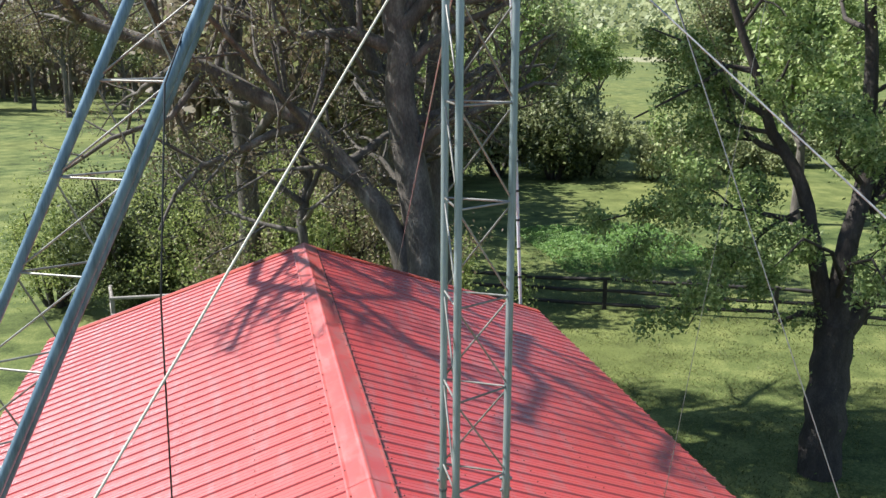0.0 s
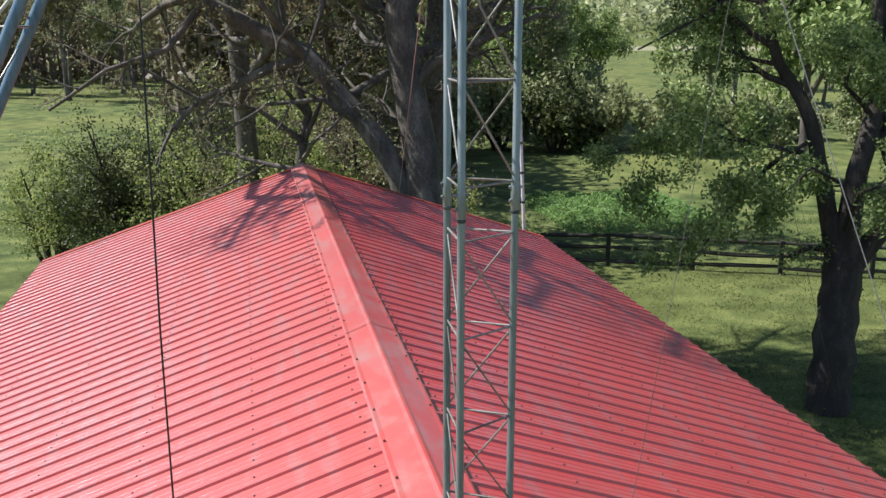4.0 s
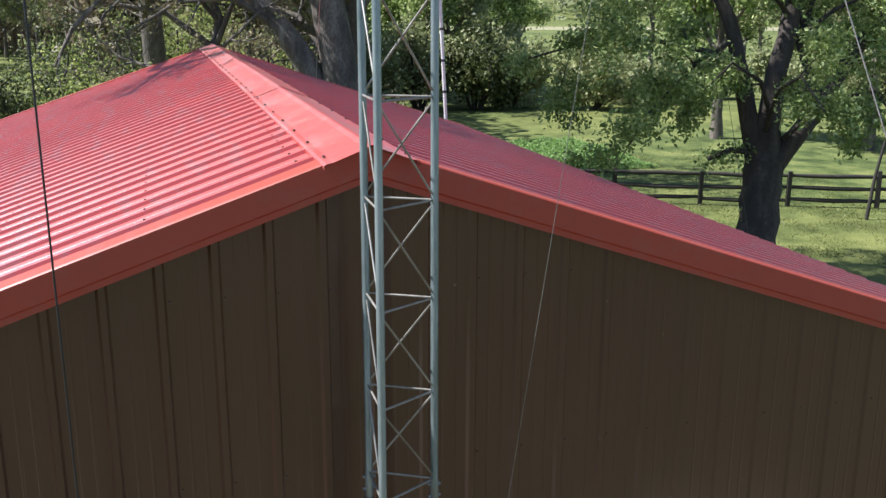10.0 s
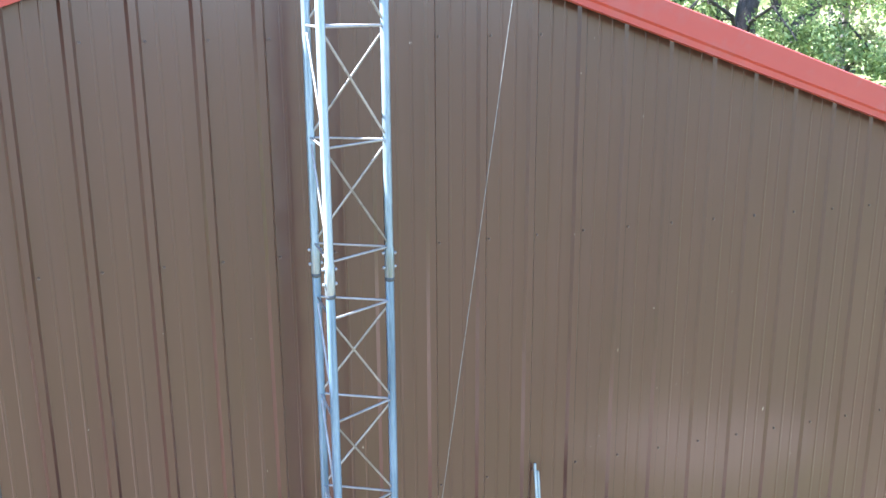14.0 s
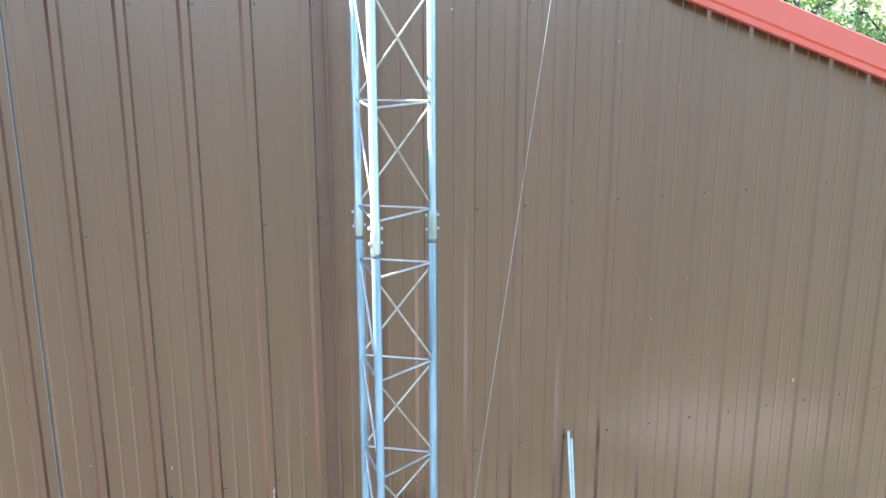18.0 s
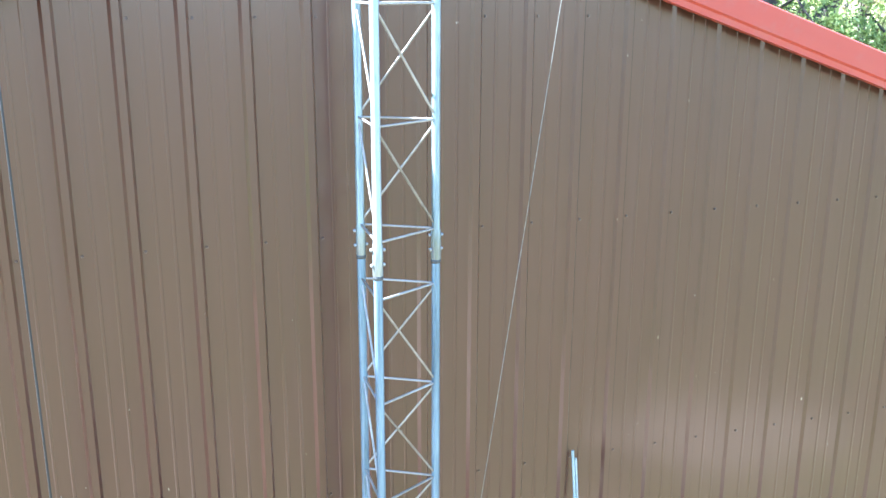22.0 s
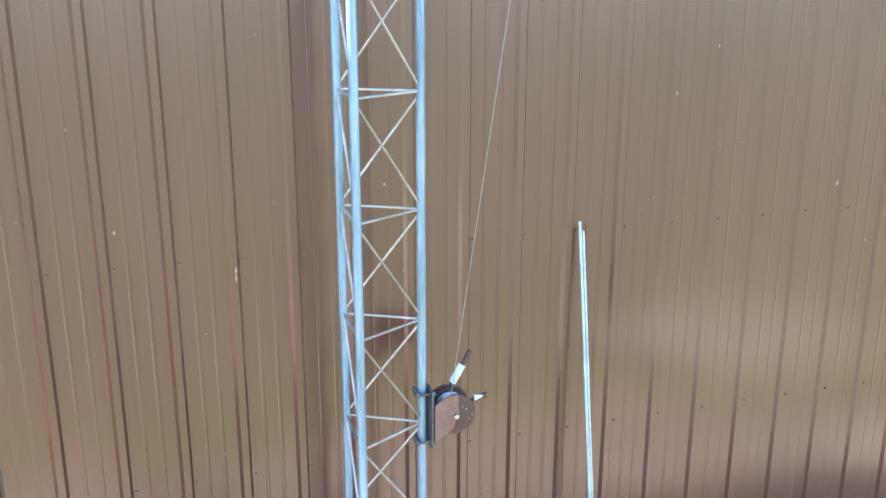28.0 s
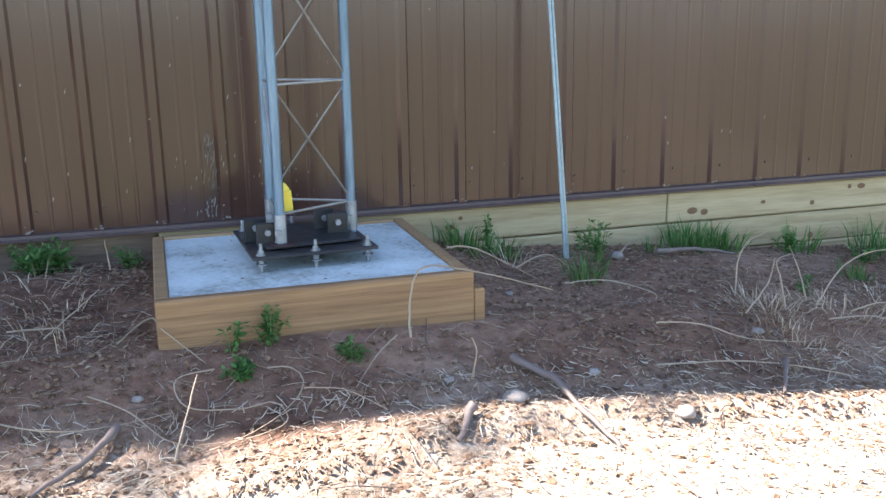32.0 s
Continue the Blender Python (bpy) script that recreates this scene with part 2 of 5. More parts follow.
BLACK_STEEL = two_scale("black painted steel", (0.012, 0.013, 0.014), (0.022, 0.023, 0.025), (0.06, 0.045, 0.035), 9, (0.3, 0.55), 0.0, 6)
WINCH_PAINT = two_scale("brown winch enamel", (0.06, 0.03, 0.025), (0.1, 0.05, 0.043), (0.15, 0.085, 0.07), 16, (0.35, 0.6), 0.1, 5)
DARK_ZINC = two_scale("dark weathered zinc", (0.03, 0.034, 0.036), (0.07, 0.078, 0.08), (0.17, 0.18, 0.18), 26, (0.4, 0.6), 0.5)
RUST = two_scale("rusty brown steel", (0.022, 0.012, 0.011), (0.046, 0.024, 0.021), (0.085, 0.046, 0.038), 22, (0.4, 0.7), 0.2, 5)
CONCRETE = two_scale("poured concrete", (0.2, 0.2, 0.165), (0.5, 0.55, 0.52), (0.63, 0.7, 0.68), 5, (0.75, 0.9), 0.0, 12, 0.35, 0.004, per_object=False)
LUMBER = two_scale("treated lumber", (0.17, 0.09, 0.04), (0.31, 0.185, 0.085), (0.43, 0.29, 0.15), 2.2, (0.6, 0.8), 0, 6, 0.35, 0.003, (0.7, 34, 34))
LUMBER_PALE = two_scale("weathered pale lumber", (0.3, 0.22, 0.11), (0.44, 0.35, 0.19), (0.54, 0.45, 0.27), 2.0, (0.6, 0.85), 0, 5, 0.3, 0.003, (1.0, 18, 18))
LUMBER_DIRTY_SHADE = two_scale("soil-stained lumber darkened for shade", (0.07, 0.045, 0.03), (0.15, 0.1, 0.065), (0.24, 0.17, 0.11), 3.0, (0.7, 0.9), 0, 5, 0.3, 0.003, (1.0, 14, 14))
CLOD = two_scale("soil clod", (0.07, 0.038, 0.02), (0.18, 0.105, 0.06), (0.36, 0.25, 0.16), 24, (0.85, 0.97), per_object=False)
KNOT = two_scale("wood knot", (0.1, 0.05, 0.02), (0.16, 0.085, 0.04), (0.22, 0.13, 0.06), 40)
FENCE_WOOD = two_scale("dark weathered fence rail", (0.014, 0.011, 0.009), (0.03, 0.025, 0.021), (0.07, 0.06, 0.05), 6, (0.7, 0.95), 0, 6, 0.5, 0.006)
GREY_WOOD = two_scale("silvered grey wood", (0.16, 0.14, 0.12), (0.28, 0.25, 0.22), (0.4, 0.37, 0.33), 5, (0.7, 0.9))
BARK = two_scale("furrowed dark bark", (0.018, 0.014, 0.011), (0.05, 0.04, 0.032), (0.12, 0.1, 0.085), 3.0, (0.8, 0.95), 0, 9, 0.9, 0.05, (1.6, 1.6, 0.5), per_object=False)
BARK_PALE = two_scale("grey lichen bark", (0.034, 0.028, 0.022), (0.115, 0.097, 0.08), (0.29, 0.26, 0.215), 2.4, (0.8, 0.95), 0, 9, 0.9, 0.05, (1.6, 1.6, 0.5), per_object=False)
YELLOW = two_scale("yellow plastic", (0.62, 0.42, 0.02), (0.75, 0.55, 0.03), (0.8, 0.62, 0.08), 12, (0.35, 0.55))
ROPE_WHITE = two_scale("pale rope", (0.42, 0.38, 0.29), (0.62, 0.58, 0.47), (0.74, 0.7, 0.58), 40, (0.7, 0.9))
STEEL_ROPE = two_scale("steel wire rope", (0.25, 0.25, 0.25), (0.42, 0.42, 0.41), (0.55, 0.55, 0.53), 60, (0.4, 0.6), 0.6)
DULL_ROPE = two_scale("dull steel wire rope", (0.12, 0.115, 0.1), (0.21, 0.2, 0.18), (0.32, 0.31, 0.28), 60, (0.4, 0.6), 0.4)
OLD_ROPE = two_scale("weathered wire rope", (0.05, 0.045, 0.04), (0.11, 0.1, 0.09), (0.2, 0.19, 0.17), 60, (0.5, 0.7), 0.3)
STONE = two_scale("grey brown stone", (0.16, 0.13, 0.11), (0.28, 0.24, 0.2), (0.4, 0.36, 0.31), 30, (0.8, 0.95))
FLAKE = two_scale("pale dried splash", (0.13, 0.11, 0.095), (0.25, 0.22, 0.195), (0.4, 0.37, 0.34), 60, (0.7, 0.9))
CABLE_BLACK = two_scale("black cable jacket", (0.012, 0.012, 0.013), (0.02, 0.02, 0.022), (0.04, 0.04, 0.04), 30, (0.4, 0.6))
BLUE_HOSE = two_scale("blue plastic hose", (0.015, 0.05, 0.1), (0.03, 0.1, 0.18), (0.06, 0.16, 0.26), 20, (0.3, 0.5))
CONDUIT = two_scale("pale zinc conduit", (0.19, 0.25, 0.265), (0.27, 0.345, 0.36), (0.38, 0.46, 0.47), 14, (0.3, 0.5), 0.25, 4)
PIPE_WHITE = two_scale("white painted pipe", (0.55, 0.57, 0.58), (0.72, 0.74, 0.75), (0.8, 0.81, 0.81), 10, (0.35, 0.5))
GRIP_WHITE = two_scale("white plastic sleeve", (0.34, 0.38, 0.4), (0.44, 0.49, 0.51), (0.55, 0.6, 0.61), 20, (0.35, 0.5))


def ground_mat():
    m, n, l, p = mat("grass and bare soil", (0.1, 0.14, 0.04), 0.95, 0, 0.2)
    v = world_coords(n, l)
    sep = n.new("ShaderNodeSeparateXYZ")
    g = n.new("ShaderNodeNewGeometry")
    l.new(g.outputs["Position"], sep.inputs[0])
    big, mid, fine = noise_tex(n, l, v, 0.05, 4), noise_tex(n, l, v, 0.8, 6), noise_tex(n, l, v, 14, 5, 0.7)
    f = maths(n, l, 'ADD', maths(n, l, 'MULTIPLY', mid, 0.55), maths(n, l, 'MULTIPLY', fine, 0.45))
    grass = ramp(n, l, f, [(0.38, (0.028, 0.044, 0.012)), (0.5, (0.09, 0.118, 0.034)), (0.62, (0.2, 0.215, 0.072))])
    grass = mixc(n, l, ramp(n, l, big, [(0.42, (0.0,)), (0.62, (0.4,))]), grass, (0.21, 0.21, 0.06))
    soil = ramp(n, l, f, [(0.37, (0.075, 0.04, 0.026)), (0.5, (0.195, 0.11, 0.071)), (0.63, (0.31, 0.2, 0.138))])
    straw = ramp(n, l, noise_tex(n, l, v, 30, 4, 0.75), [(0.33, (0.13, 0.095, 0.065)), (0.5, (0.33, 0.27, 0.2)), (0.68, (0.52, 0.46, 0.37))])
    # straw over the soil away from the wall, its pale tone starting where sunlight falls
    s = maths(n, l, 'ADD', maths(n, l, 'MULTIPLY', sep.outputs[1], -1.6), maths(n, l, 'MULTIPLY', mid, 1.6))
    sfac = ramp(n, l, maths(n, l, 'MULTIPLY', s, 0.125), [(0.33, (0.0,)), (0.4, (0.85,)), (0.55, (0.85,)), (0.66, (0.3,))])
    bare = mixc(n, l, sfac, soil, straw)
    # bare strip in front of the gable and round the barn
    ay = maths(n, l, 'ABSOLUTE', maths(n, l, 'ADD', sep.outputs[1], 1.3))
    ax = maths(n, l, 'ABSOLUTE', maths(n, l, 'ADD', sep.outputs[0], 0.2))
    dy = maths(n, l, 'SUBTRACT', 1.5, ay)
    dx = maths(n, l, 'SUBTRACT', 10.5, ax)
    edge = maths(n, l, 'ADD', maths(n, l, 'MINIMUM', dx, dy), maths(n, l, 'MULTIPLY', maths(n, l, 'SUBTRACT', mid, 0.5), 3.0))
    side = maths(n, l, 'SUBTRACT', 4.9, ax)
    edge = maths(n, l, 'MAXIMUM', edge, maths(n, l, 'MINIMUM', maths(n, l, 'ADD', side, maths(n, l, 'MULTIPLY', maths(n, l, 'SUBTRACT', mid, 0.5), 2.0)), maths(n, l, 'MINIMUM', maths(n, l, 'SUBTRACT', 13.0, sep.outputs[1]), maths(n, l, 'ADD', sep.outputs[1], 2.6))))
    fac = ramp(n, l, maths(n, l, 'ADD', maths(n, l, 'MULTIPLY', edge, 0.5), 0.5), [(0.4, (0.0,)), (0.6, (1.0,))])
    # a pale ploughed strip on the far slope
    far = maths(n, l, 'SUBTRACT', 34.0, maths(n, l, 'ABSOLUTE', maths(n, l, 'SUBTRACT', maths(n, l, 'ADD', sep.outputs[1], maths(n, l, 'MULTIPLY', sep.outputs[0], 0.25)), 330.0)))
    ffac = ramp(n, l, maths(n, l, 'ADD', maths(n, l, 'MULTIPLY', far, 0.05), maths(n, l, 'MULTIPLY', big, 0.6)), [(0.3, (0.0,)), (0.6, (0.7,))])
    grass = mixc(n, l, ffac, grass, (0.34, 0.31, 0.2))
    # unseen yard turf in front, toned for its reflection in the wall
    front = ramp(n, l, maths(n, l, 'ADD', maths(n, l, 'MULTIPLY', sep.outputs[1], -0.25), maths(n, l, 'MULTIPLY', maths(n, l, 'SUBTRACT', mid, 0.5), 0.8)), [(0.75, (0.0,)), (1.0, (0.72,))])
    grass = mixc(n, l, front, grass, mixc(n, l, ramp(n, l, noise_tex(n, l, v, 0.45, 3), [(0.47, (0.0,)), (0.6, (0.75,))]), (0.127, 0.097, 0.071), (0.095, 0.105, 0.043)))
    # pale straw-coloured patch standing in for sunlit ground beside the barn corner
    px, py = maths(n, l, 'MULTIPLY', maths(n, l, 'SUBTRACT', sep.outputs[0], 4.9), 0.62), maths(n, l, 'ADD', sep.outputs[1], 4.6)
    worn = maths(n, l, 'SUBTRACT', 0.75, maths(n, l, 'ADD', maths(n, l, 'MULTIPLY', px, px), maths(n, l, 'MULTIPLY', py, py)))
    worn = ramp(n, l, maths(n, l, 'ADD', worn, maths(n, l, 'MULTIPLY', maths(n, l, 'SUBTRACT', mid, 0.5), 4.5)), [(0.0, (0.0,)), (0.35, (0.9,))])
    l.new(mixc(n, l, worn, mixc(n, l, fac, grass, bare), straw), p.inputs["Base Color"])
    bump(n, l, p, f, 0.9, 0.05)
    return m


GROUND = ground_mat()


def leaf_mat(name, cols, trans=0.35):
    m, n, l, p = mat(name, cols[1], 0.5, 0, 0.3)
    isl = n.new("ShaderNodeNewGeometry").outputs["Random Per Island"]
    c = ramp(n, l, isl, [(0.0, cols[0]), (0.5, cols[1]), (1.0, cols[2])])
    l.new(c, p.inputs["Base Color"])
    t = n.new("ShaderNodeBsdfTranslucent")
    l.new(c, t.inputs[0])
    x = n.new("ShaderNodeMixShader")
    x.inputs[0].default_value = trans
    l.new(p.outputs[0], x.inputs[1])
    l.new(t.outputs[0], x.inputs[2])
    l.new(x.outputs[0], n["Material Output"].inputs[0])
    return m


LEAF_SPRING = leaf_mat("fresh spring leaf", [(0.11, 0.17, 0.045), (0.25, 0.33, 0.1), (0.48, 0.54, 0.23)], 0.3)
LEAF_DARK = leaf_mat("dark bush leaf", [(0.03, 0.045, 0.015), (0.075, 0.095, 0.03), (0.16, 0.18, 0.065)], 0.3)
LEAF_BROWN = leaf_mat("brown bare woods", [(0.17, 0.135, 0.1), (0.28, 0.23, 0.17), (0.36, 0.32, 0.2)])
LEAF_BUD = leaf_mat("reddish bud and young leaf", [(0.15, 0.11, 0.075), (0.24, 0.2, 0.11), (0.3, 0.33, 0.14)])
LEAF_FAR = leaf_mat("far woodland leaf", [(0.19, 0.21, 0.1), (0.3, 0.33, 0.15), (0.42, 0.43, 0.22)])
LEAF_YELLOW = leaf_mat("yellow-green young leaf", [(0.13, 0.18, 0.045), (0.27, 0.32, 0.09), (0.48, 0.5, 0.19)], 0.45)
LAWN = leaf_mat("lawn blade", [(0.07, 0.085, 0.025), (0.15, 0.165, 0.05), (0.26, 0.26, 0.095)], 0.3)
GRASS = leaf_mat("grass blade", [(0.045, 0.12, 0.03), (0.09, 0.21, 0.05), (0.18, 0.33, 0.1)])
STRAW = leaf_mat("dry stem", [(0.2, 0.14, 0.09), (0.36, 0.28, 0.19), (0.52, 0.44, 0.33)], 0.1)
# the same straw in a paler tone, for the strip that lies in sunlight
SUNLIT_STRAW = leaf_mat("straw paled as if sunlit", [(0.36, 0.28, 0.19), (0.56, 0.48, 0.36), (0.7, 0.63, 0.5)], 0.1)
DEAD_LEAF = leaf_mat("dead brown leaf", [(0.09, 0.05, 0.03), (0.2, 0.125, 0.075), (0.36, 0.27, 0.18)], 0.1)
TWIG = leaf_mat("dead twig", [(0.08, 0.06, 0.05), (0.17, 0.13, 0.11), (0.28, 0.23, 0.2)], 0.05)


# ---- ground ----


def lie(x, y):
    """The ground's height."""
    s = max(-6.0, min(x, 9.5))
    z = 0.125 - 0.08 * s if s > 0.2 else 0.109 - 0.02 * (s - 0.2)
    far = max(0.0, min(1.0, (y - 2) / 25))
    z = z * (1 - far) + far * -0.75
    front = max(0.0, min(1.0, (-y - 5) / 20))
    z = z * (1 - front) + front * -0.6
    z += 0.012 * noise.noise((x * 2.3, y * 2.3, 0)) + 0.03 * noise.noise((x * 0.5, y * 0.5, 3))
    z -= 0.11 * max(0.0, min(1.0, (-y - 0.93) / 0.34)) + 0.05 * max(0.0, min(1.0, (-y - 1.42 + 0.05 * math.sin(x * 3)) / 0.07)) + 0.05 * max(0.0, min(1.0, (-y - 1.6) / 1.5))
    z -= 0.035 * max(0.0, min(1.0, (-y - 1.0) / 0.35)) * max(0.0, min(1.0, (0.05 - x) / 0.6)) * max(0.0, min(1.0, (x + 1.25) / 0.35))
    z += 0.055 * math.exp(-((y + 0.25) / 0.3) ** 2) * (1 if x < 0.5 else 0.4)
    dist = math.hypot(x, y)
    z += 0.10 * max(0.0, min(dist, 1100.0) - 430.0) * (1 if y > 0 else 0.4)
    return z + 0.25 * noise.noise((x * 0.05, y * 0.05, 7)) * max(0.0, min(1.0, (abs(x) + abs(y) - 20) / 60))


def grid_lines(lo, hi, fine_lo, fine_hi, step, grow):
    a, p, s = [], fine_hi, step
    while p < hi:
        s *= grow
        p += s
        a.append(p)
    b, p, s = [], fine_lo, step
    while p > lo:
        s *= grow
        p -= s
        b.append(p)
    k = int(round((fine_hi - fine_lo) / step))
    return b[::-1] + [fine_lo + (fine_hi - fine_lo) * i / k for i in range(k + 1)] + a


def build_ground():
    xs = grid_lines(-1600, 1600, -2.2, 3.2, 0.05, 1.13)
    ys = grid_lines(-1600, 1900, -2.4, 0.2, 0.05, 1.13)
    s = Shape()
    vs = [(x, y, lie(x, y)) for y in ys for x in xs]
    w = len(xs)
    s.add(vs, [(j * w + i, j * w + i + 1, (j + 1) * w + i + 1, (j + 1) * w + i) for j in range(len(ys) - 1) for i in range(w - 1)], True)
    return single("ground", s, GROUND, (0, 0, 0), "grass field with bare soil and straw by the barn", "ground", kind="structure")


build_ground()

# ---- barn ----
RIDGE_X, RIDGE_Z = -0.18, 4.81
PITCH = {-1: 0.343, 1: 0.335}
HALF, Y0, Y1 = 4.2, -0.13, 11.65
WALL_X0, WALL_X1 = -4.22, 3.86
SILL = 0.27


def roof_z(x):
    return RIDGE_Z - PITCH[1 if x > RIDGE_X else -1] * abs(x - RIDGE_X)


barn = thing("barn", (RIDGE_X, 0, 0), "red-roofed barn with brown ribbed steel walls", "barn")
RIB = 0.2286
FIRST_RIB = 0.545


def rib_profile(count, foot=0.022, top=0.015, tall=0.020, lap=0.0, low=0.003):
    """Offsets along a panel and heights of its ribs; count major ribs, two low ribs between each."""
    pts = []
    for k in range(count):
        x = k * RIB
        pts += [(x - foot - lap, 0), (x - top, tall), (x + top, tall), (x + foot, 0)]
        for q in (0.083, 0.146):
            pts += [(x + q - 0.007, 0), (x + q - 0.004, low), (x + q + 0.004, low), (x + q + 0.007, 0)]
    pts.append((count * RIB - foot - lap, 0))
    return pts


def build_roof():
    roof = thing("roof", (RIDGE_X, 0, 0), "", "")
    roof.parent = barn
    roof.location = (0, 0, 0)
    for side, sgn in (("west", -1), ("east", 1)):
        slope_len = math.hypot(HALF, HALF * PITCH[sgn])
        d = Vector((sgn, 0, -PITCH[sgn])).normalized()
        nrm = Vector((sgn * PITCH[sgn], 0, 1)).normalized()
        top = Vector((RIDGE_X, 0, RIDGE_Z)) + d * 0.02
        y = Y0 + 0.035
        first = None
        while y < Y1 - 0.05:
            cnt = 4 if y + 4 * RIB < Y1 + 0.05 else max(1, int((Y1 - y) / RIB))
            s = Shape()
            prof = rib_profile(cnt, 0.0195, 0.0125, 0.0170)
            wob = 0.0
            vs = []
            for t in (0.0, 0.5, 1.0):
                for u, h in prof:
                    vs.append(top + d * (slope_len * t) + Vector((0, y + u, 0)) + nrm * (h + 0.012 + wob))
            n = len(prof)
            fs = [(r * n + i, r * n + i + 1, (r + 1) * n + i + 1, (r + 1) * n + i) for r in range(2) for i in range(n - 1)]
            if sgn > 0:
                fs = [f[::-1] for f in fs]
            s.add(vs, fs)
            part("roof_panel", s, RED, roof)
            y += cnt * RIB
        # screws in rows across the ribs
        s = Shape()
        r = 0
        for row in (0.25, 0.95, 1.75, 2.55, 3.35, 4.1):
            yy = Y0 + 0.1
            while yy < Y1 - 0.1:
                c = top + d * row + Vector((0, yy + 0.035, 0)) + nrm * 0.012
                s.tube([c, c + nrm * 0.007], [0.008, 0.006], 6)
                yy += RIB
        part("roof_screws", s, TRIM_BROWN, roof, kind="stuff")
        # roof deck under the steel
        s = Shape()
        a, b = top - nrm * 0.03, top + d * slope_len - nrm * 0.03
        s.add([a + Vector((0, Y0 + .06, 0)), a + Vector((0, Y1 - .06, 0)), b + Vector((0, Y1 - .06, 0)), b + Vector((0, Y0 + .06, 0))] +
              [p + nrm * 0.034 for p in (a + Vector((0, Y0 + .06, 0)), a + Vector((0, Y1 - .06, 0)), b + Vector((0, Y1 - .06, 0)), b + Vector((0, Y0 + .06, 0)))],
              [(0, 1, 2, 3), (7, 6, 5, 4), (0, 4, 5, 1), (1, 5, 6, 2), (2, 6, 7, 3), (3, 7, 4, 0)])
        part("roof_deck", s, TRIM_BROWN, roof)
    return roof


ROOF = build_roof()


def sheet(s, rows, thick=0.0015, flip=False):
    """A bent sheet through rows of points."""
    n = len(rows[0])
    vs = [p for r in rows for p in r]
    fs = [(j * n + i, j * n + i + 1, (j + 1) * n + i + 1, (j + 1) * n + i) for j in range(len(rows) - 1) for i in range(n - 1)]
    s.add(vs, [f[::-1] for f in fs] if flip else fs)


def build_roof_trim():
    # ridge cap in lapped lengths
    y = Y0 - 0.02
    k = 0
    while y < Y1:
        y2 = min(y + 3.05, Y1 + 0.02)
        s = Shape()
        prof = [(-0.20, 0.006), (-0.203, 0.024), (-0.19, 0.028), (-0.165, 0.024), (-0.03, 0.03), (-0.008, 0.036), (0.008, 0.036), (0.03, 0.03), (0.165, 0.024), (0.19, 0.028), (0.203, 0.024), (0.20, 0.006)]
        lift = 0.004 * (k % 2)
        rows = [[Vector((RIDGE_X + u, yy, roof_z(RIDGE_X + u) + h + 0.012 + lift)) for u, h in prof] for yy in (y - 0.03, y2)]
        sheet(s, rows, flip=True)
        ob = part("ridge_cap", s, RED_CAP, ROOF)
        y, k = y2, k + 1
    s = Shape()
    for sg in (-1, 1):
        yy = Y0 + 0.1
        while yy < Y1:
            c = Vector((RIDGE_X + sg * 0.178, yy, roof_z(RIDGE_X + 0.178) + 0.04))
            s.tube([c, c + Vector((0, 0, 0.008))], [0.008, 0.006], 6)
            yy += RIB * 2
    part("cap_screws", s, TRIM_BROWN, ROOF, kind="stuff")
    # dark strip in place of the shadow gap along the cap's right edge
    s = Shape()
    sheet(s, [[Vector((RIDGE_X + u, yy, roof_z(RIDGE_X + u) + h)) for u, h in ((0.2, 0.004), (0.206, 0.03), (0.222, 0.029), (0.23, 0.004))] for yy in (Y0, Y1)], flip=True)
    part("closure_strip", s, RUST, ROOF, "dark strip standing in for the shadow beside the ridge cap")
    # rake trim along both gables
    for yy, out in ((Y0, -1), (Y1, 1)):
        for sgn in (-1, 1):
            s = Shape()
            rows = []
            for x in (RIDGE_X, RIDGE_X + sgn * (HALF + 0.01)):
                z = roof_z(x)
                rows.append([Vector((x, yy + dy * out, z + dz)) for dy, dz in
                             ((-0.15, 0.016), (-0.15, 0.034), (-0.01, 0.036), (0.0, 0.03), (0.0, -0.078), (-0.012, -0.088), (-0.012, -0.115), (-0.06, -0.115), (-0.06, -0.10))])
            sheet(s, rows, flip=(sgn * out > 0))
            part("rake_trim", s, RED_TRIM, barn)
    # eave trim
    for sgn in (-1, 1):
        s = Shape()
        x = RIDGE_X + sgn * (HALF - 0.02)
        z = roof_z(x)
        s.box(min(x, x - sgn * 0.02), max(x, x - sgn * 0.02), Y0 + 0.02, Y1 - 0.02, z - 0.16, z - 0.02, 0.004)
        part("eave_trim", s, RED_TRIM, barn)


build_roof_trim()


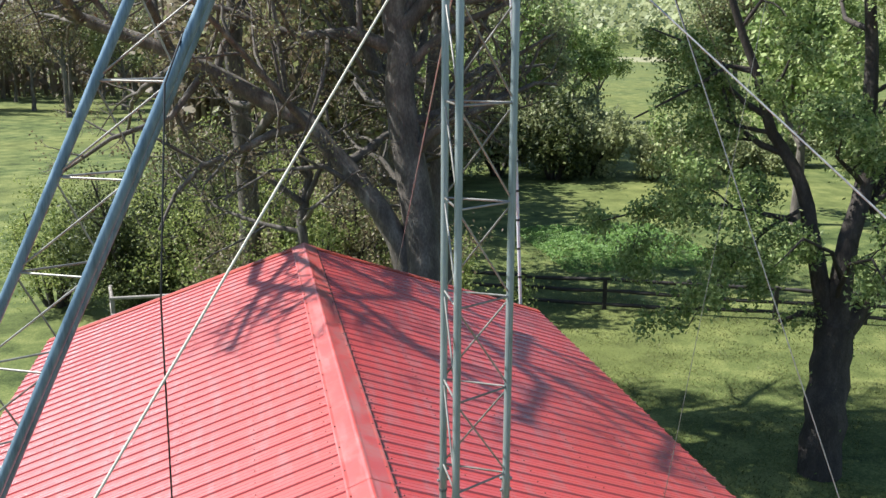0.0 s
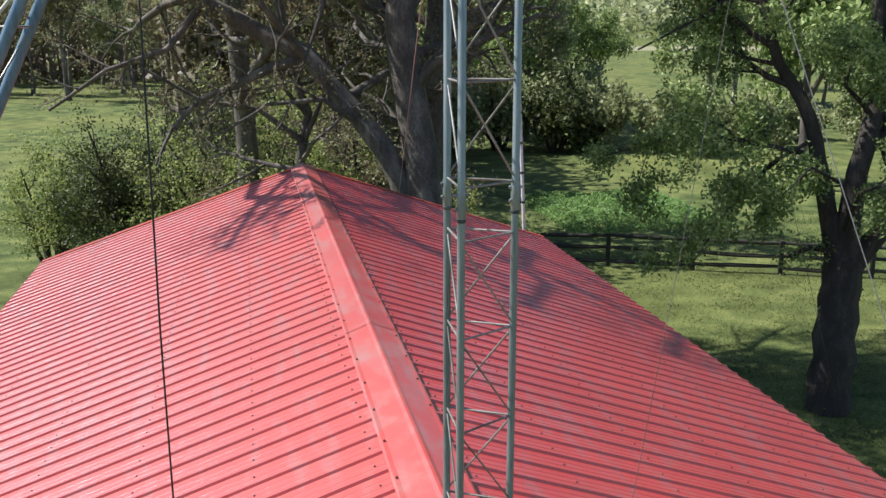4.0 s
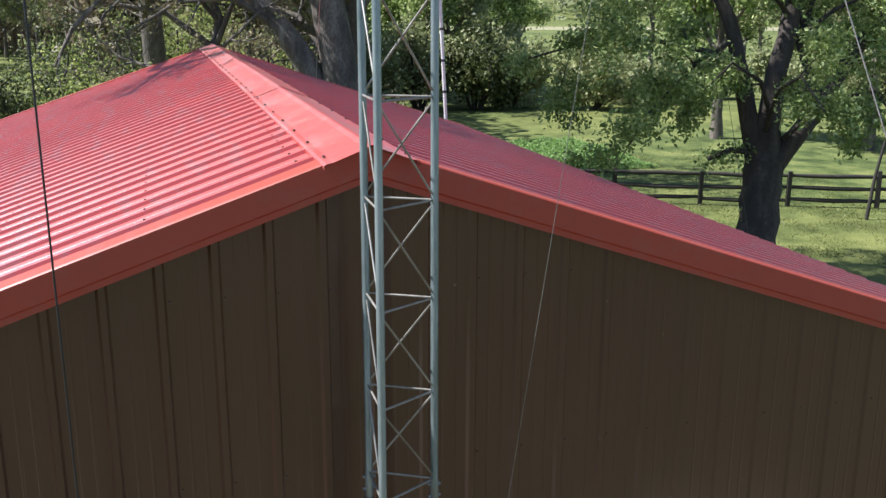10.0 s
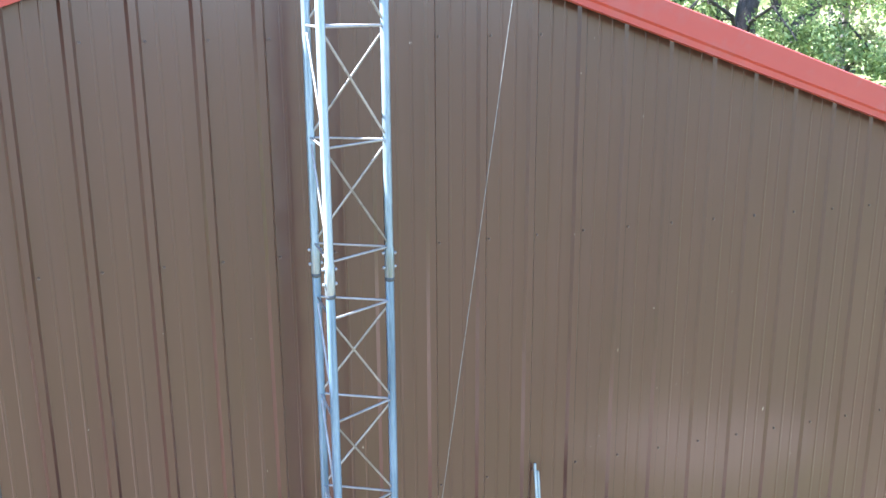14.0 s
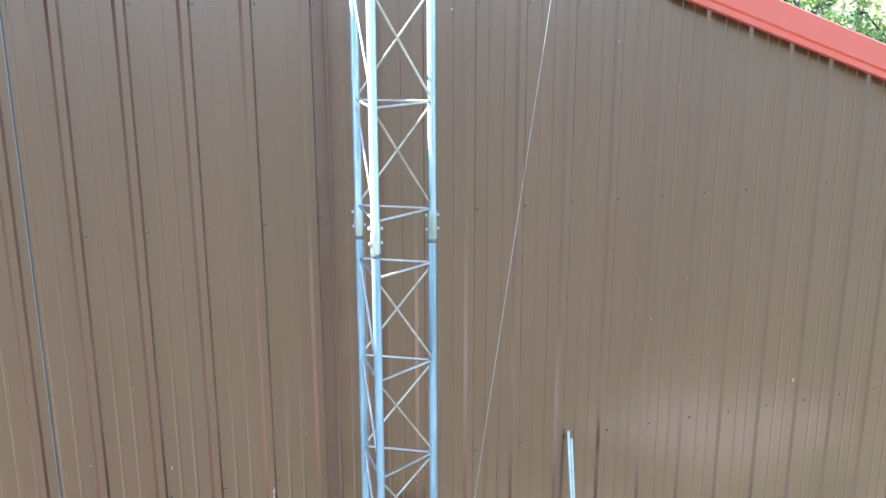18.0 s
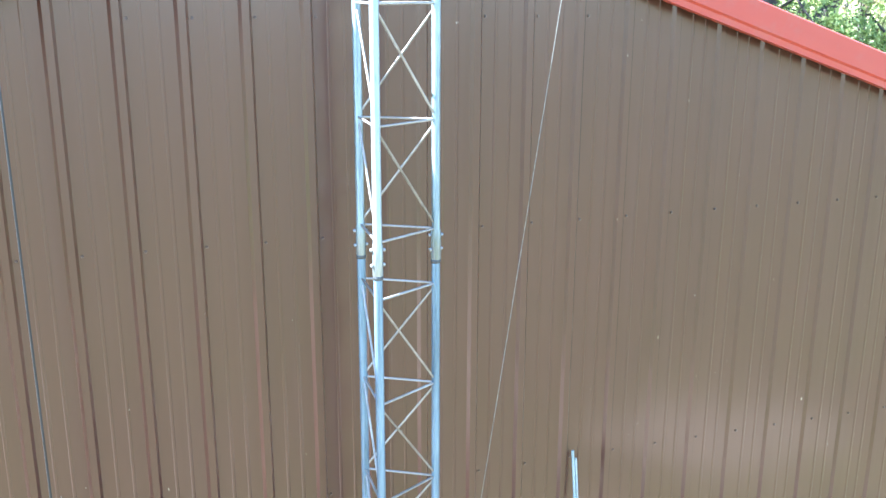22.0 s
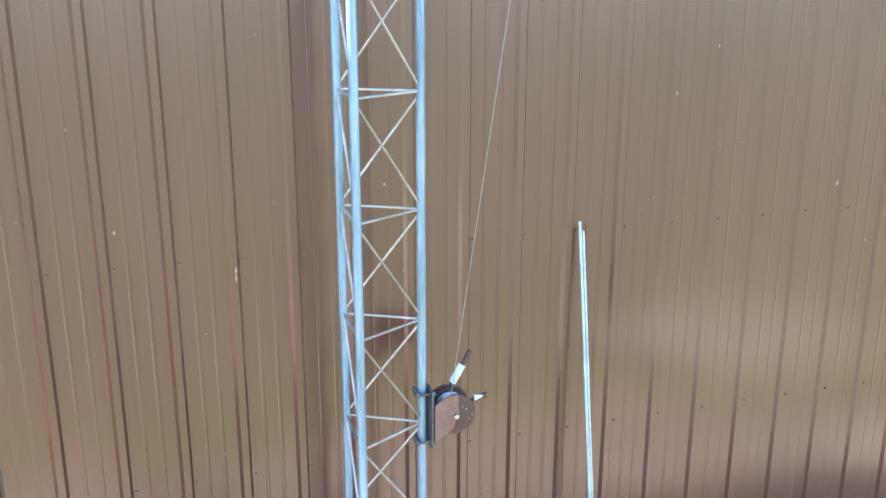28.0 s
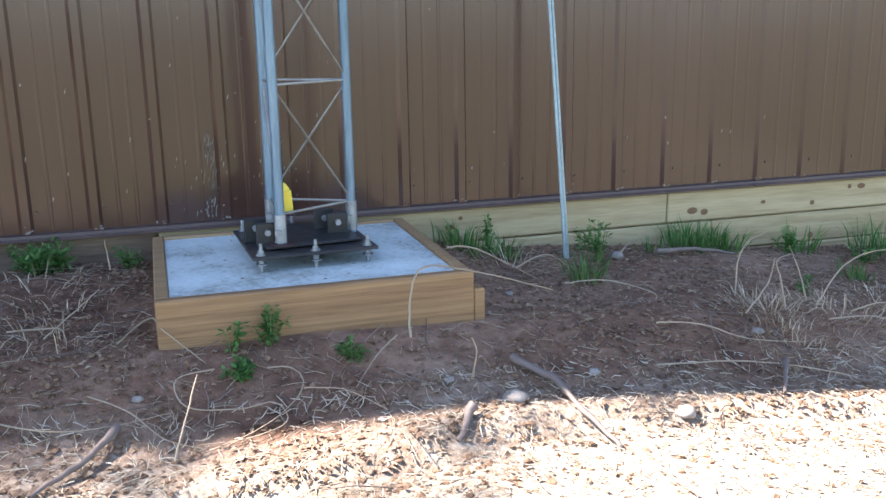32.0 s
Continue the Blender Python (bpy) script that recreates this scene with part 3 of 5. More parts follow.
def build_gable(yw, out, x_first, name):
    """A gable wall of ribbed panels; out is the way it faces along y."""
    wall = thing(name, (RIDGE_X, 0, 0), "", "")
    wall.parent = barn
    wall.location = (0, 0, 0)
    tagged(wall, "brown ribbed steel gable wall")
    x = x_first
    while x < WALL_X1:
        prof = [(x + u, h) for u, h in rib_profile(4, 0.0235, 0.0135, 0.0135, 0.003, 0.0019)]
        prof = [(u, h) for u, h in prof if WALL_X0 <= u <= WALL_X1]
        if len(prof) > 2:
            s = Shape()
            rows = [[Vector((u, yw + out * (h + 0.002), SILL + 0.01)) for u, h in prof],
                    [Vector((u, yw + out * (h + 0.002), roof_z(u) - 0.05)) for u, h in prof]]
            sheet(s, rows, flip=(out > 0))
            part("siding_panel", s, BROWN, wall)
        x += 4 * RIB
    # a plain liner gives the wall its thickness
    s = Shape()
    o1, o2 = yw - out * 0.002, yw - out * 0.12
    a = [(WALL_X0, SILL), (WALL_X1, SILL), (WALL_X1, roof_z(WALL_X1) - 0.06), (RIDGE_X, RIDGE_Z - 0.06), (WALL_X0, roof_z(WALL_X0) - 0.06)]
    s.add([(u, o1, z) for u, z in a] + [(u, o2, z) for u, z in a],
          [(0, 1, 2, 3, 4), (9, 8, 7, 6, 5)] + [(i, 5 + i, 5 + (i + 1) % 5, (i + 1) % 5) for i in range(5)])
    part("wall_frame", s, TRIM_BROWN, wall)
    return wall


FRONT = build_gable(0.0, -1, FIRST_RIB - 24 * RIB, "front_wall")
build_gable(11.5, 1, 0.552 - 24 * RIB, "back_wall")


def build_sides():
    for xw, sgn, nm in ((WALL_X0, -1, "west_wall"), (WALL_X1, 1, "east_wall")):
        wall = thing(nm, (RIDGE_X, 0, 0), "", "")
        wall.parent = barn
        wall.location = (0, 0, 0)
        tagged(wall, "brown ribbed steel side wall")
        top = roof_z(xw) - 0.04
        y = 0.02
        while y < 11.45:
            prof = [(u + y, h) for u, h in rib_profile(4) if u + y < 11.49]
            s = Shape()
            rows = [[Vector((xw + sgn * (h + 0.002), u, zz)) for u, h in prof] for zz in (0.28 if sgn < 0 else 0.05, top)]
            sheet(s, rows, flip=(sgn < 0))
            part("siding_panel", s, BROWN, wall)
            y += 4 * RIB
        s = Shape()
        s.box(min(xw, xw - sgn * 0.1), max(xw, xw - sgn * 0.1), 0.12, 11.38, -0.3, top)
        part("wall_frame", s, TRIM_BROWN, wall)


build_sides()


def build_front_details():
    # screws in rows at the girts
    s = Shape()
    for z in (0.36, 1.27, 2.175, 3.33, 4.2):
        for k in range(-20, 16):
            x = FIRST_RIB + 0.036 + k * RIB
            if WALL_X0 < x < WALL_X1 and z < roof_z(x) - 0.25:
                s.tube([(x, -0.002, z), (x, -0.007, z)], [0.0062, 0.0048], 6)
    part("wall_screws", s, TRIM_BROWN, FRONT, kind="stuff")
    # base trim, in lapped lengths
    x = WALL_X0
    while x < WALL_X1:
        x2 = min(x + 3.05, WALL_X1)
        s = Shape()
        rows = [[Vector((xx, yy, zz)) for yy, zz in ((-0.002, SILL + 0.016), (-0.026, SILL + 0.012), (-0.028, SILL + 0.002), (-0.036, SILL - 0.004), (-0.036, SILL - 0.010), (-0.002, SILL - 0.010))] for xx in (x, x2 + 0.01)]
        sheet(s, rows, flip=True)
        part("base_trim", s, TRIM_BROWN, FRONT)
        x = x2
    # corner trims
    for xc, sg in ((WALL_X0, -1), (WALL_X1, 1)):
        s = Shape()
        s.box(min(xc - sg * 0.08, xc + sg * 0.025), max(xc - sg * 0.08, xc + sg * 0.025), -0.026, 0.06, SILL, roof_z(xc) - 0.06, 0.004)
        part("corner_trim", s, TRIM_BROWN, FRONT)


build_front_details()


def build_splashes():
    """Pale dried streaks and flecks low on the siding by the tower."""
    r = random.Random(31)
    s = Shape()

    def fleck(x, z, w, h):
        n = 9
        pts = []
        for i in range(n):
            a = i * math.tau / n
            q = r.uniform(0.3, 1.3)
            pts.append((x + w * q * math.cos(a) + 0.15 * h * math.sin(a), z + h * q * math.sin(a)))
        d = abs((x - FIRST_RIB) / RIB - round((x - FIRST_RIB) / RIB)) * RIB
        y = -0.0195 if d < 0.032 else -0.007
        s.add([(u, y, v) for u, v in pts] + [(u, y + 0.0015, v) for u, v in pts], [tuple(range(n - 1, -1, -1))] + [(i, (i + 1) % n, n + (i + 1) % n, n + i) for i in range(n)])
    for _ in range(30):
        fleck(-0.415 + r.gauss(0, 0.012), r.uniform(0.31, 0.6), r.uniform(0.0008, 0.0024), r.uniform(0.008, 0.034))
    for _ in range(16):
        fleck(-0.43 + r.gauss(0, 0.022), r.uniform(0.30, 0.36), r.uniform(0.0012, 0.004), r.uniform(0.004, 0.013))
    for _ in range(26):
        fleck(r.uniform(-0.55, -0.1), 0.33 + abs(r.gauss(0, 0.25)), r.uniform(0.001, 0.0022), r.uniform(0.004, 0.014))
    for _ in range(18):
        fleck(r.uniform(-1.6, 2.4), r.uniform(0.4, 3.2), r.uniform(0.0012, 0.003), r.uniform(0.002, 0.006))
    for k in range(-9, 13):
        for _ in range(3):
            fleck(FIRST_RIB + k * RIB + r.gauss(0, 0.012), 0.292 + r.uniform(-0.004, 0.006), r.uniform(0.003, 0.009), r.uniform(0.002, 0.005))
    for _ in range(34):
        fleck(r.uniform(-1.7, 2.4), 0.31 + abs(r.gauss(0, 0.22)), r.uniform(0.0012, 0.0032), r.uniform(0.003, 0.012))
    part("dried_splash", s, FLAKE, FRONT, "pale dried splashes", kind="stuff")


build_splashes()


def build_skirt():
    """Treated boards under the gable wall."""
    skirt = thing("skirt_boards", (RIDGE_X, 0, 0), "", "")
    skirt.parent = barn
    skirt.location = (0, 0, 0)
    tagged(skirt, "pale treated lumber skirt boards under the wall")
    rnd = random.Random(4)
    z = SILL - 0.014
    for row in range(4):
        z0 = z - 0.138
        x = WALL_X0 if row != 1 else WALL_X0 - 0.4
        cuts = [WALL_X0, -1.6, -0.62, 1.47, WALL_X1] if row % 2 == 0 else [WALL_X0, -0.62, 0.4, 1.69, WALL_X1]
        for a, b in zip(cuts, cuts[1:]):
            s = Shape()
            dy = rnd.uniform(-0.002, 0.002)
            if b < -0.5:
                dy += 0.012 if row == 0 else 0.05
            s.box(a + 0.0015, b - 0.0015, -0.012 + dy, 0.03 + max(0.0, dy), z0 + 0.005, z, 0.006)
            # boards left of the pad: soil stain plus a darker tone for shade
            bd = part("skirt_board", s, LUMBER_PALE if b > -0.5 else LUMBER_DIRTY_SHADE, skirt, "" if b > -0.5 else "soil-stained board darkened for the shade under the wall")
            s = Shape()
            for _ in range(max(2, int((b - a) * 3.2))):
                kx, kz = rnd.uniform(a + 0.08, b - 0.08), rnd.uniform(z0 + 0.03, z - 0.03)
                r = rnd.uniform(0.008, 0.016)
                w = rnd.uniform(1.0, 1.9)
                s.add([(kx + r * w * math.cos(i * 0.698), -0.0130 + dy, kz + r * math.sin(i * 0.698)) for i in range(9)], [tuple(range(9))])
            part("knots", s, KNOT, bd, kind="stuff")
        z = z0


build_skirt()

# ---- lattice tower ----
LEGS = (Vector((0.016, -0.416, 0)), Vector((-0.243, -0.562, 0)), Vector((-0.238, -0.274, 0)))
BAY, SECTION = 0.405, 3.048


def lattice(parent, legs, axis, z0, sections, last_bays=7, foot=0.12, fat=0.016):
    """Three-legged lattice sections stacked along axis (unit rise in z); legs are points at z = 0."""
    def at(leg, z):
        return legs[leg] + axis * z
    for sec in range(sections):
        zb = z0 + sec * SECTION
        bays = 7 if sec < sections - 1 else last_bays
        lo = zb - (foot if sec == 0 else 0.10)
        hi = zb + bays * BAY + (0.11 if sec < sections - 1 else 0.075)
        for i in range(3):
            s = Shape()
            if sec == 0:
                s.tube([at(i, lo), at(i, hi)], fat, 12)
            else:
                s.tube([at(i, lo - 0.02), at(i, lo - 0.018), at(i, lo + 0.09), at(i, lo + 0.1), at(i, hi)], [fat + 0.001, fat + 0.0025, fat + 0.0025, fat, fat], 12)
            # blue tone stands for shade on the lowest section; the mast shares it
            leg = part("leg", s, GALV_SHADE if sec == 0 or fat > 0.02 else GALV, parent)
            if sec > 0:
                part("joint_ring", Shape().tube([at(i, lo - 0.034), at(i, lo - 0.03), at(i, lo - 0.022), at(i, lo - 0.018)], [fat + 0.0005, fat + 0.0032, fat + 0.0032, fat + 0.0005], 12), DARK_ZINC, leg, "dark rusty ring at the joint")
                for zz in (0.02, 0.075):
                    s = Shape()
                    c = at(i, lo + zz)
                    dr = Vector((1, 0.15 if zz < .03 else -0.1, 0)).normalized()
                    s.tube([c - dr * 0.028, c + dr * 0.028], 0.004, 6)
                    s.tube([c - dr * 0.026, c - dr * 0.019], 0.0072, 6)
                    s.tube([c + dr * 0.019, c + dr * 0.026], 0.0072, 6)
                    part("bolt", s, GALV_DARK, leg)
        for k in range(bays + 1):
            z = zb + k * BAY
            for i in range(3):
                j = (i + 1) % 3
                p, q = at(i, z), at(j, z)
                d = (q - p).normalized()
                s = Shape()
                s.tube([p + d * 0.014, q - d * 0.014], 0.005, 6)
                part("brace", s, GALV_ROD, parent)
        for k in range(bays):
            z = zb + k * BAY
            for i, j in ((1, 0), (0, 2), (2, 1)):
                p, q = at(i, z + BAY - 0.008), at(j, z + 0.008)
                d = (q - p).normalized()
                s = Shape()
                s.tube([p + d * 0.014, q - d * 0.014], 0.0045, 6)
                part("diagonal", s, GALV_ROD, parent)


tower = thing("lattice_tower", (-0.155, -0.418, 0.246), "galvanised three-legged lattice radio tower on a bolted base", "tower")
lattice(tower, LEGS, Vector((0, 0, 1)), 0.40, 4, 6)

BOOM_AXIS = Vector((0.468, 0.07, 1.0)).normalized()
BOOM_LEGS = tuple(Vector(p) for p in ((-1.919, -0.285, 7.53), (-1.635, -0.42, 7.53), (-1.625, -0.14, 7.53)))
boom = thing("tilt_over_mast", (-0.06, -0.1, 11.6), "galvanised lattice mast tilted down from the tower top", "mast")
lattice(boom, BOOM_LEGS, BOOM_AXIS, -1.28, 4, 7, 0.1, 0.021)
s = Shape()
s.box(-0.30, 0.09, -0.60, 0.12, 11.35, 11.37, 0.003).box(-0.30, 0.09, -0.60, 0.12, 11.62, 11.64, 0.003)
s.tube([(-0.12, -0.62, 11.5), (-0.12, 0.18, 11.5)], 0.02, 12)
part("hinge_plate", s, GALV, boom)


def build_base():
    t = tower
    # lower plate on levelling nuts, upper hinged plate
    m = pose(-0.158, -0.452, 0.0, 0, 0, 3.0)
    s = Shape().box(-0.20, 0.20, -0.215, 0.215, 0.283, 0.293, 0.002, m)
    part("base_plate", s, BLACK_STEEL, t, "black steel base plate on levelling nuts")
    s = Shape()
    m2 = pose(-0.16, -0.42, 0.0, 0, 0, 6.0)
    s.box(-0.155, 0.16, -0.17, 0.15, 0.297, 0.306, 0.002, m2)
    part("hinged_plate", s, BLACK_STEEL, t)
    part("rust_scale", Shape().tube([(-0.243, -0.562, 0.305), (-0.243, -0.562, 0.309)], [0.055, 0.045], 14), RUST, t, "rusty worn patch round the leg")
    for x, y in ((-0.17, -0.19), (0.0, -0.195), (0.17, -0.19), (-0.17, 0.19), (0.0, 0.195), (0.17, 0.19)):
        c = m @ Vector((x, y, 0))
        s = Shape()
        s.tube([(c.x, c.y, 0.24), (c.x, c.y, 0.330)], 0.0055, 8)
        s.tube([(c.x, c.y, 0.294), (c.x, c.y, 0.298)], 0.0155, 12)
        s.tube([(c.x, c.y, 0.298), (c.x, c.y, 0.309)], 0.0102, 6)
        s.tube([(c.x, c.y, 0.268), (c.x, c.y, 0.282)], 0.0105, 6)
        s.tube([(c.x, c.y, 0.263), (c.x, c.y, 0.267)], 0.018, 12)
        part("anchor_bolt", s, GALV_DARK, t)
    for x, y in ((-0.155, 0.0), (-0.13, -0.085), (0.09, 0.07), (0.115, -0.02)):
        c = m @ Vector((x, y, 0))
        s = Shape()
        s.box(c.x - 0.035, c.x + 0.035, c.y - 0.005, c.y + 0.005, 0.293, 0.372, 0.003)
        lug = part("hinge_lug", s, BLACK_STEEL, t)
        s = Shape()
        s.tube([(c.x, c.y - 0.016, 0.342), (c.x, c.y + 0.016, 0.342)], 0.008, 8)
        s.tube([(c.x, c.y - 0.02, 0.342), (c.x, c.y - 0.006, 0.342)], 0.0105, 6)
        part("lug_bolt", s, GALV_DARK, lug)
    for leg in LEGS:
        s = Shape()
        s.tube([(leg.x, leg.y, 0.30), (leg.x, leg.y, 0.40)], 0.0195, 12)
        sl = part("leg_socket", s, GALV_DARK, t)
        s = Shape()
        s.tube([(leg.x - 0.01, leg.y - 0.03, 0.345), (leg.x + 0.01, leg.y + 0.03, 0.345)], 0.006, 6)
        s.tube([(leg.x - 0.011, leg.y - 0.034, 0.345), (leg.x - 0.008, leg.y - 0.022, 0.345)], 0.012, 6)
        part("socket_bolt", s, GALV_DARK, sl)


build_base()

tag = thing("warning_tag", (-0.215, -0.5, 0.395), "bright yellow plastic marker on a strap inside the tower foot", "marker")
part("strap", Shape().box(-0.006, 0.006, -0.0015, 0.0015, 0.0, 0.12, 0.001, pose(-0.226, -0.5, 0.44, 0, -9, 10)), LUMBER, tag, "faded yellow strap")
part("plate", Shape().box(-0.019, 0.019, -0.003, 0.003, 0.0, 0.072, 0.003, pose(-0.207, -0.5, 0.392, 0, -4, 20)).box(-0.017, 0.017, -0.003, 0.003, 0.0, 0.03, 0.003, pose(-0.212, -0.5, 0.46, -35, -25, 20)), YELLOW, tag)


def build_pad():
    x0, x1, y0, y1 = -0.64, 0.29, -0.9, -0.045
    pad = thing("tower_pad", (-0.17, -0.47, 0.0), "concrete pad in a treated lumber frame", "concrete pad")
    s = Shape().box(x0 + 0.036, x1 - 0.036, y0 + 0.036, y1 - 0.03, -0.1, 0.240, 0.006)
    part("slab", s, CONCRETE, pad)
    for nm, b in (("front_board", (x0, x1, y0, y0 + 0.038)), ("side_board", (x0, x0 + 0.038, y0 + 0.04, y1)), ("side_board", (x1 - 0.038, x1, y0 + 0.04, y1)), ("back_board", (x0 + 0.04, x1 - 0.04, y1 - 0.034, y1))):
        s = Shape().box(b[0], b[1], b[2], b[3], 0.0, 0.248, 0.004)
        part(nm, s, LUMBER, pad)
    s = Shape().box(x1 + 0.002, x1 + 0.04, y0 + 0.01, y0 + 0.05, -0.05, 0.19, 0.005)
    part("stake", s, LUMBER, pad)


build_pad()


def build_winch():
    w = thing("hand_winch", (0.10, -0.45, 1.53), "rusty brown hand winch clamped to the tower leg", "winch")
    lx, ly = LEGS[0].x, LEGS[0].y
    s = Shape().box(lx + 0.022, lx + 0.030, ly - 0.055, ly + 0.045, 1.525, 1.755, 0.002)
    part("mount_plate", s, DARK_ZINC, w)
    for z in (1.545, 1.735):
        s = Shape()
        s.tube([(lx + 0.034, ly - 0.03, z), (lx - 0.01, ly - 0.03, z), (lx - 0.024, ly, z), (lx - 0.01, ly + 0.03, z), (lx + 0.034, ly + 0.03, z)], 0.0045, 6)
        s.tube([(lx + 0.030, ly - 0.03, z), (lx + 0.042, ly - 0.03, z)], 0.009, 6)
        s.tube([(lx + 0.030, ly + 0.03, z), (lx + 0.042, ly + 0.03, z)], 0.009, 6)
        s.box(lx - 0.03, lx - 0.018, ly - 0.035, ly + 0.035, z - 0.012, z + 0.012, 0.003)
        part("clamp", s, DARK_ZINC, w)
    hub = Vector((0.128, 0, 1.653))
    for y in (ly - 0.062, ly + 0.035):
        s = Shape()
        outline = [(0.048, 1.556), (0.048, 1.700), (0.075, 1.722), (0.105, 1.735), (0.135, 1.733), (0.140, 1.66), (0.116, 1.60)]
        s.extrude(outline, Matrix(((1, 0, 0, 0), (0, 0, 1, y), (0, 1, 0, 0), (0, 0, 0, 1))), Matrix(((1, 0, 0, 0), (0, 0, 1, y + 0.004), (0, 1, 0, 0), (0, 0, 0, 1))))
        part("side_plate", s, WINCH_PAINT, w)
    s = Shape()
    s.box(0.047, 0.052, ly - 0.06, ly + 0.038, 1.556, 1.70, 0.001)
    part("back_web", s, RUST, w)
    s = Shape()
    for y in (ly - 0.052, ly + 0.02):
        s.tube([(hub.x, y, hub.z), (hub.x, y + 0.008, hub.z)], 0.078, 28)
    s.tube([(hub.x, ly - 0.05, hub.z), (hub.x, ly + 0.03, hub.z)], 0.03, 16)
    drum = part("drum", s, RUST, w)
    s = Shape()
    for k in range(7):
        y = ly - 0.038 + k * 0.009
        s.tube([(hub.x + 0.055 * math.cos(a), y + 0.009 * a / 6.28, hub.z + 0.055 * math.sin(a)) for a in [i * 0.3925 for i in range(17)]], 0.005, 5)
    part("wound_cable", s, STEEL_ROPE, drum)
    s = Shape()
    for a, q, ln in ((0.35, 0.045, 0.016), (-0.1, 0.066, 0.02), (0.75, 0.04, 0.009), (-0.42, 0.058, 0.012)):
        c, u = Vector((hub.x + q * math.cos(a), ly - 0.0528, hub.z + q * math.sin(a))), Vector((-math.sin(a + 0.4), 0, math.cos(a + 0.4))) * ln / 2
        k = Vector((u.z, 0, -u.x)).normalized() * 0.0018
        s.add([c - u - k * 0.3, c - u * 0.2 + k, c + u, c + u * 0.2 - k], [(0, 1, 2, 3)])
    part("paint_scratches", s, FLAKE, drum, "pale chipped scratches", kind="stuff")
    s = Shape()
    s.tube([(hub.x, ly - 0.075, hub.z), (hub.x, ly + 0.05, hub.z)], 0.007, 10)
    s.tube([(hub.x, ly - 0.074, hub.z), (hub.x, ly - 0.066, hub.z)], 0.0095, 6)
    part("axle", s, GALV_DARK, w)
    s = Shape()
    s.tube([(0.140, ly + 0.055, 1.70), (0.155, ly + 0.058, 1.735), (0.186, ly + 0.058, 1.79), (0.222, ly + 0.06, 1.85)], [0.010, 0.010, 0.008, 0.010], 8)
    crank = part("crank_arm", s, RUST, w)
    s = Shape().tube([(0.152, ly + 0.058, 1.73), (0.190, ly + 0.058, 1.797)], 0.0145, 12)
    part("sleeve", s, GRIP_WHITE, crank, "white plastic sleeve")
    s = Shape()
    s.tube([(0.19, ly - 0.02, 1.675), (0.225, ly - 0.03, 1.70), (0.255, ly - 0.035, 1.708)], [0.009, 0.009, 0.012], 8)
    lever = part("ratchet_lever", s, RUST, w)
    s = Shape().tube([(0.206, ly - 0.035, 1.702), (0.238, ly - 0.037, 1.706)], [0.012, 0.005], 8)
    part("lever_tip", s, GRIP_WHITE, lever, "white worn lever tip")


build_winch()


def line_thing(name, a, b, r, material, label, sag=0.0, n=5):
    a, b = Vector(a), Vector(b)
    k = 12 if sag else 1
    pts = [a.lerp(b, i / k) - Vector((0, 0, sag * 4 * (i / k) * (1 - i / k))) for i in range(k + 1)]
    return single(name, Shape().tube(pts, r, n), material, min(pts, key=lambda p: p.z), label, "cable")


line_thing("winch_cable", (0.116, -0.449, 1.715), (2.27, -0.265, 16.3), 0.0015, DULL_ROPE, "thin steel winch cable rising from the hand winch")
line_thing("guy_wire", (0.0, -0.35, 9.0), (8.1, -9.3, lie(8.1, -9.3) - 0.02), 0.0038, STEEL_ROPE, "steel guy wire from the tower down to the grass")
line_thing("guy_wire", (-0.21, -0.56, 9.0), (-6.65, -7.08, lie(-6.65, -7.08) - 0.02), 0.0042, ROPE_WHITE, "pale rope stretched from the tower leg down to the grass")
single("hanging_cable", Shape().tube([(-1.262, -0.36, 8.38), (-1.33, -0.46, 8.2), (-1.385, -0.55, 7.4), (-1.395, -0.575, 6.0), (-1.385, -0.61, 4.4), (-1.374, -0.65, 3.0), (-1.37, -0.64, 1.6), (-1.385, -0.5, 0.95), (-1.41, -0.25, 0.8), (-1.44, -0.07, 0.86)], 0.004, 6), CABLE_BLACK, (-1.41, -0.25, 0.8), "black cable hanging from the tilted mast before the wall", "cable")


def build_coil():
    c = thing("hose_coil", (-1.45, -0.03, 0.83), "blue and black hose coiled on a wall hook", "hose")
    rnd = random.Random(3)
    for k in range(6):
        r0, cy = 0.10 + 0.006 * (k % 3), -0.035 - 0.011 * k
        pts = []
        for i in range(25):
            a = i * math.tau / 24
            pts.append((-1.45 + r0 * math.cos(a) + rnd.uniform(-.003, .003), cy + 0.004 * math.sin(a * 2), 0.955 + 1.12 * r0 * math.sin(a)))
        part("hose_loop", Shape().tube(pts, 0.0075, 7, cap=False), BLUE_HOSE if k % 3 else CABLE_BLACK, c)
    part("hook", Shape().tube([(-1.45, 0.0, 1.06), (-1.45, -0.10, 1.055), (-1.45, -0.11, 1.08)], 0.005, 6), GALV_DARK, c)


build_coil()
line_thing("guy_wire", (-0.12, -0.30, 9.0), (3.45, 26.3, lie(3.45, 26.3) - 0.02), 0.005, STEEL_ROPE, "steel guy wire running back over the ridge")
line_thing("guy_wire", (1.698 + 0.335 * 7.2, 0.453 - 0.2 * 7.2, 0.0), (0.9, 0.93, 9.53), 0.0032, STEEL_ROPE, "thin dark guy wire beside the tower")

line_thing("guy_wire", (0.0, -0.35, 10.2), (10.9, 12.4, lie(10.9, 12.4) - 0.02), 0.0035, OLD_ROPE, "dark steel guy wire from the tower down beside the lawn tree")
line_thing("guy_wire", (0.0, -0.35, 10.1), (20.9, 29.4, lie(20.9, 29.4) - 0.02), 0.004, OLD_ROPE, "dark steel guy wire running over the lawn to the field")

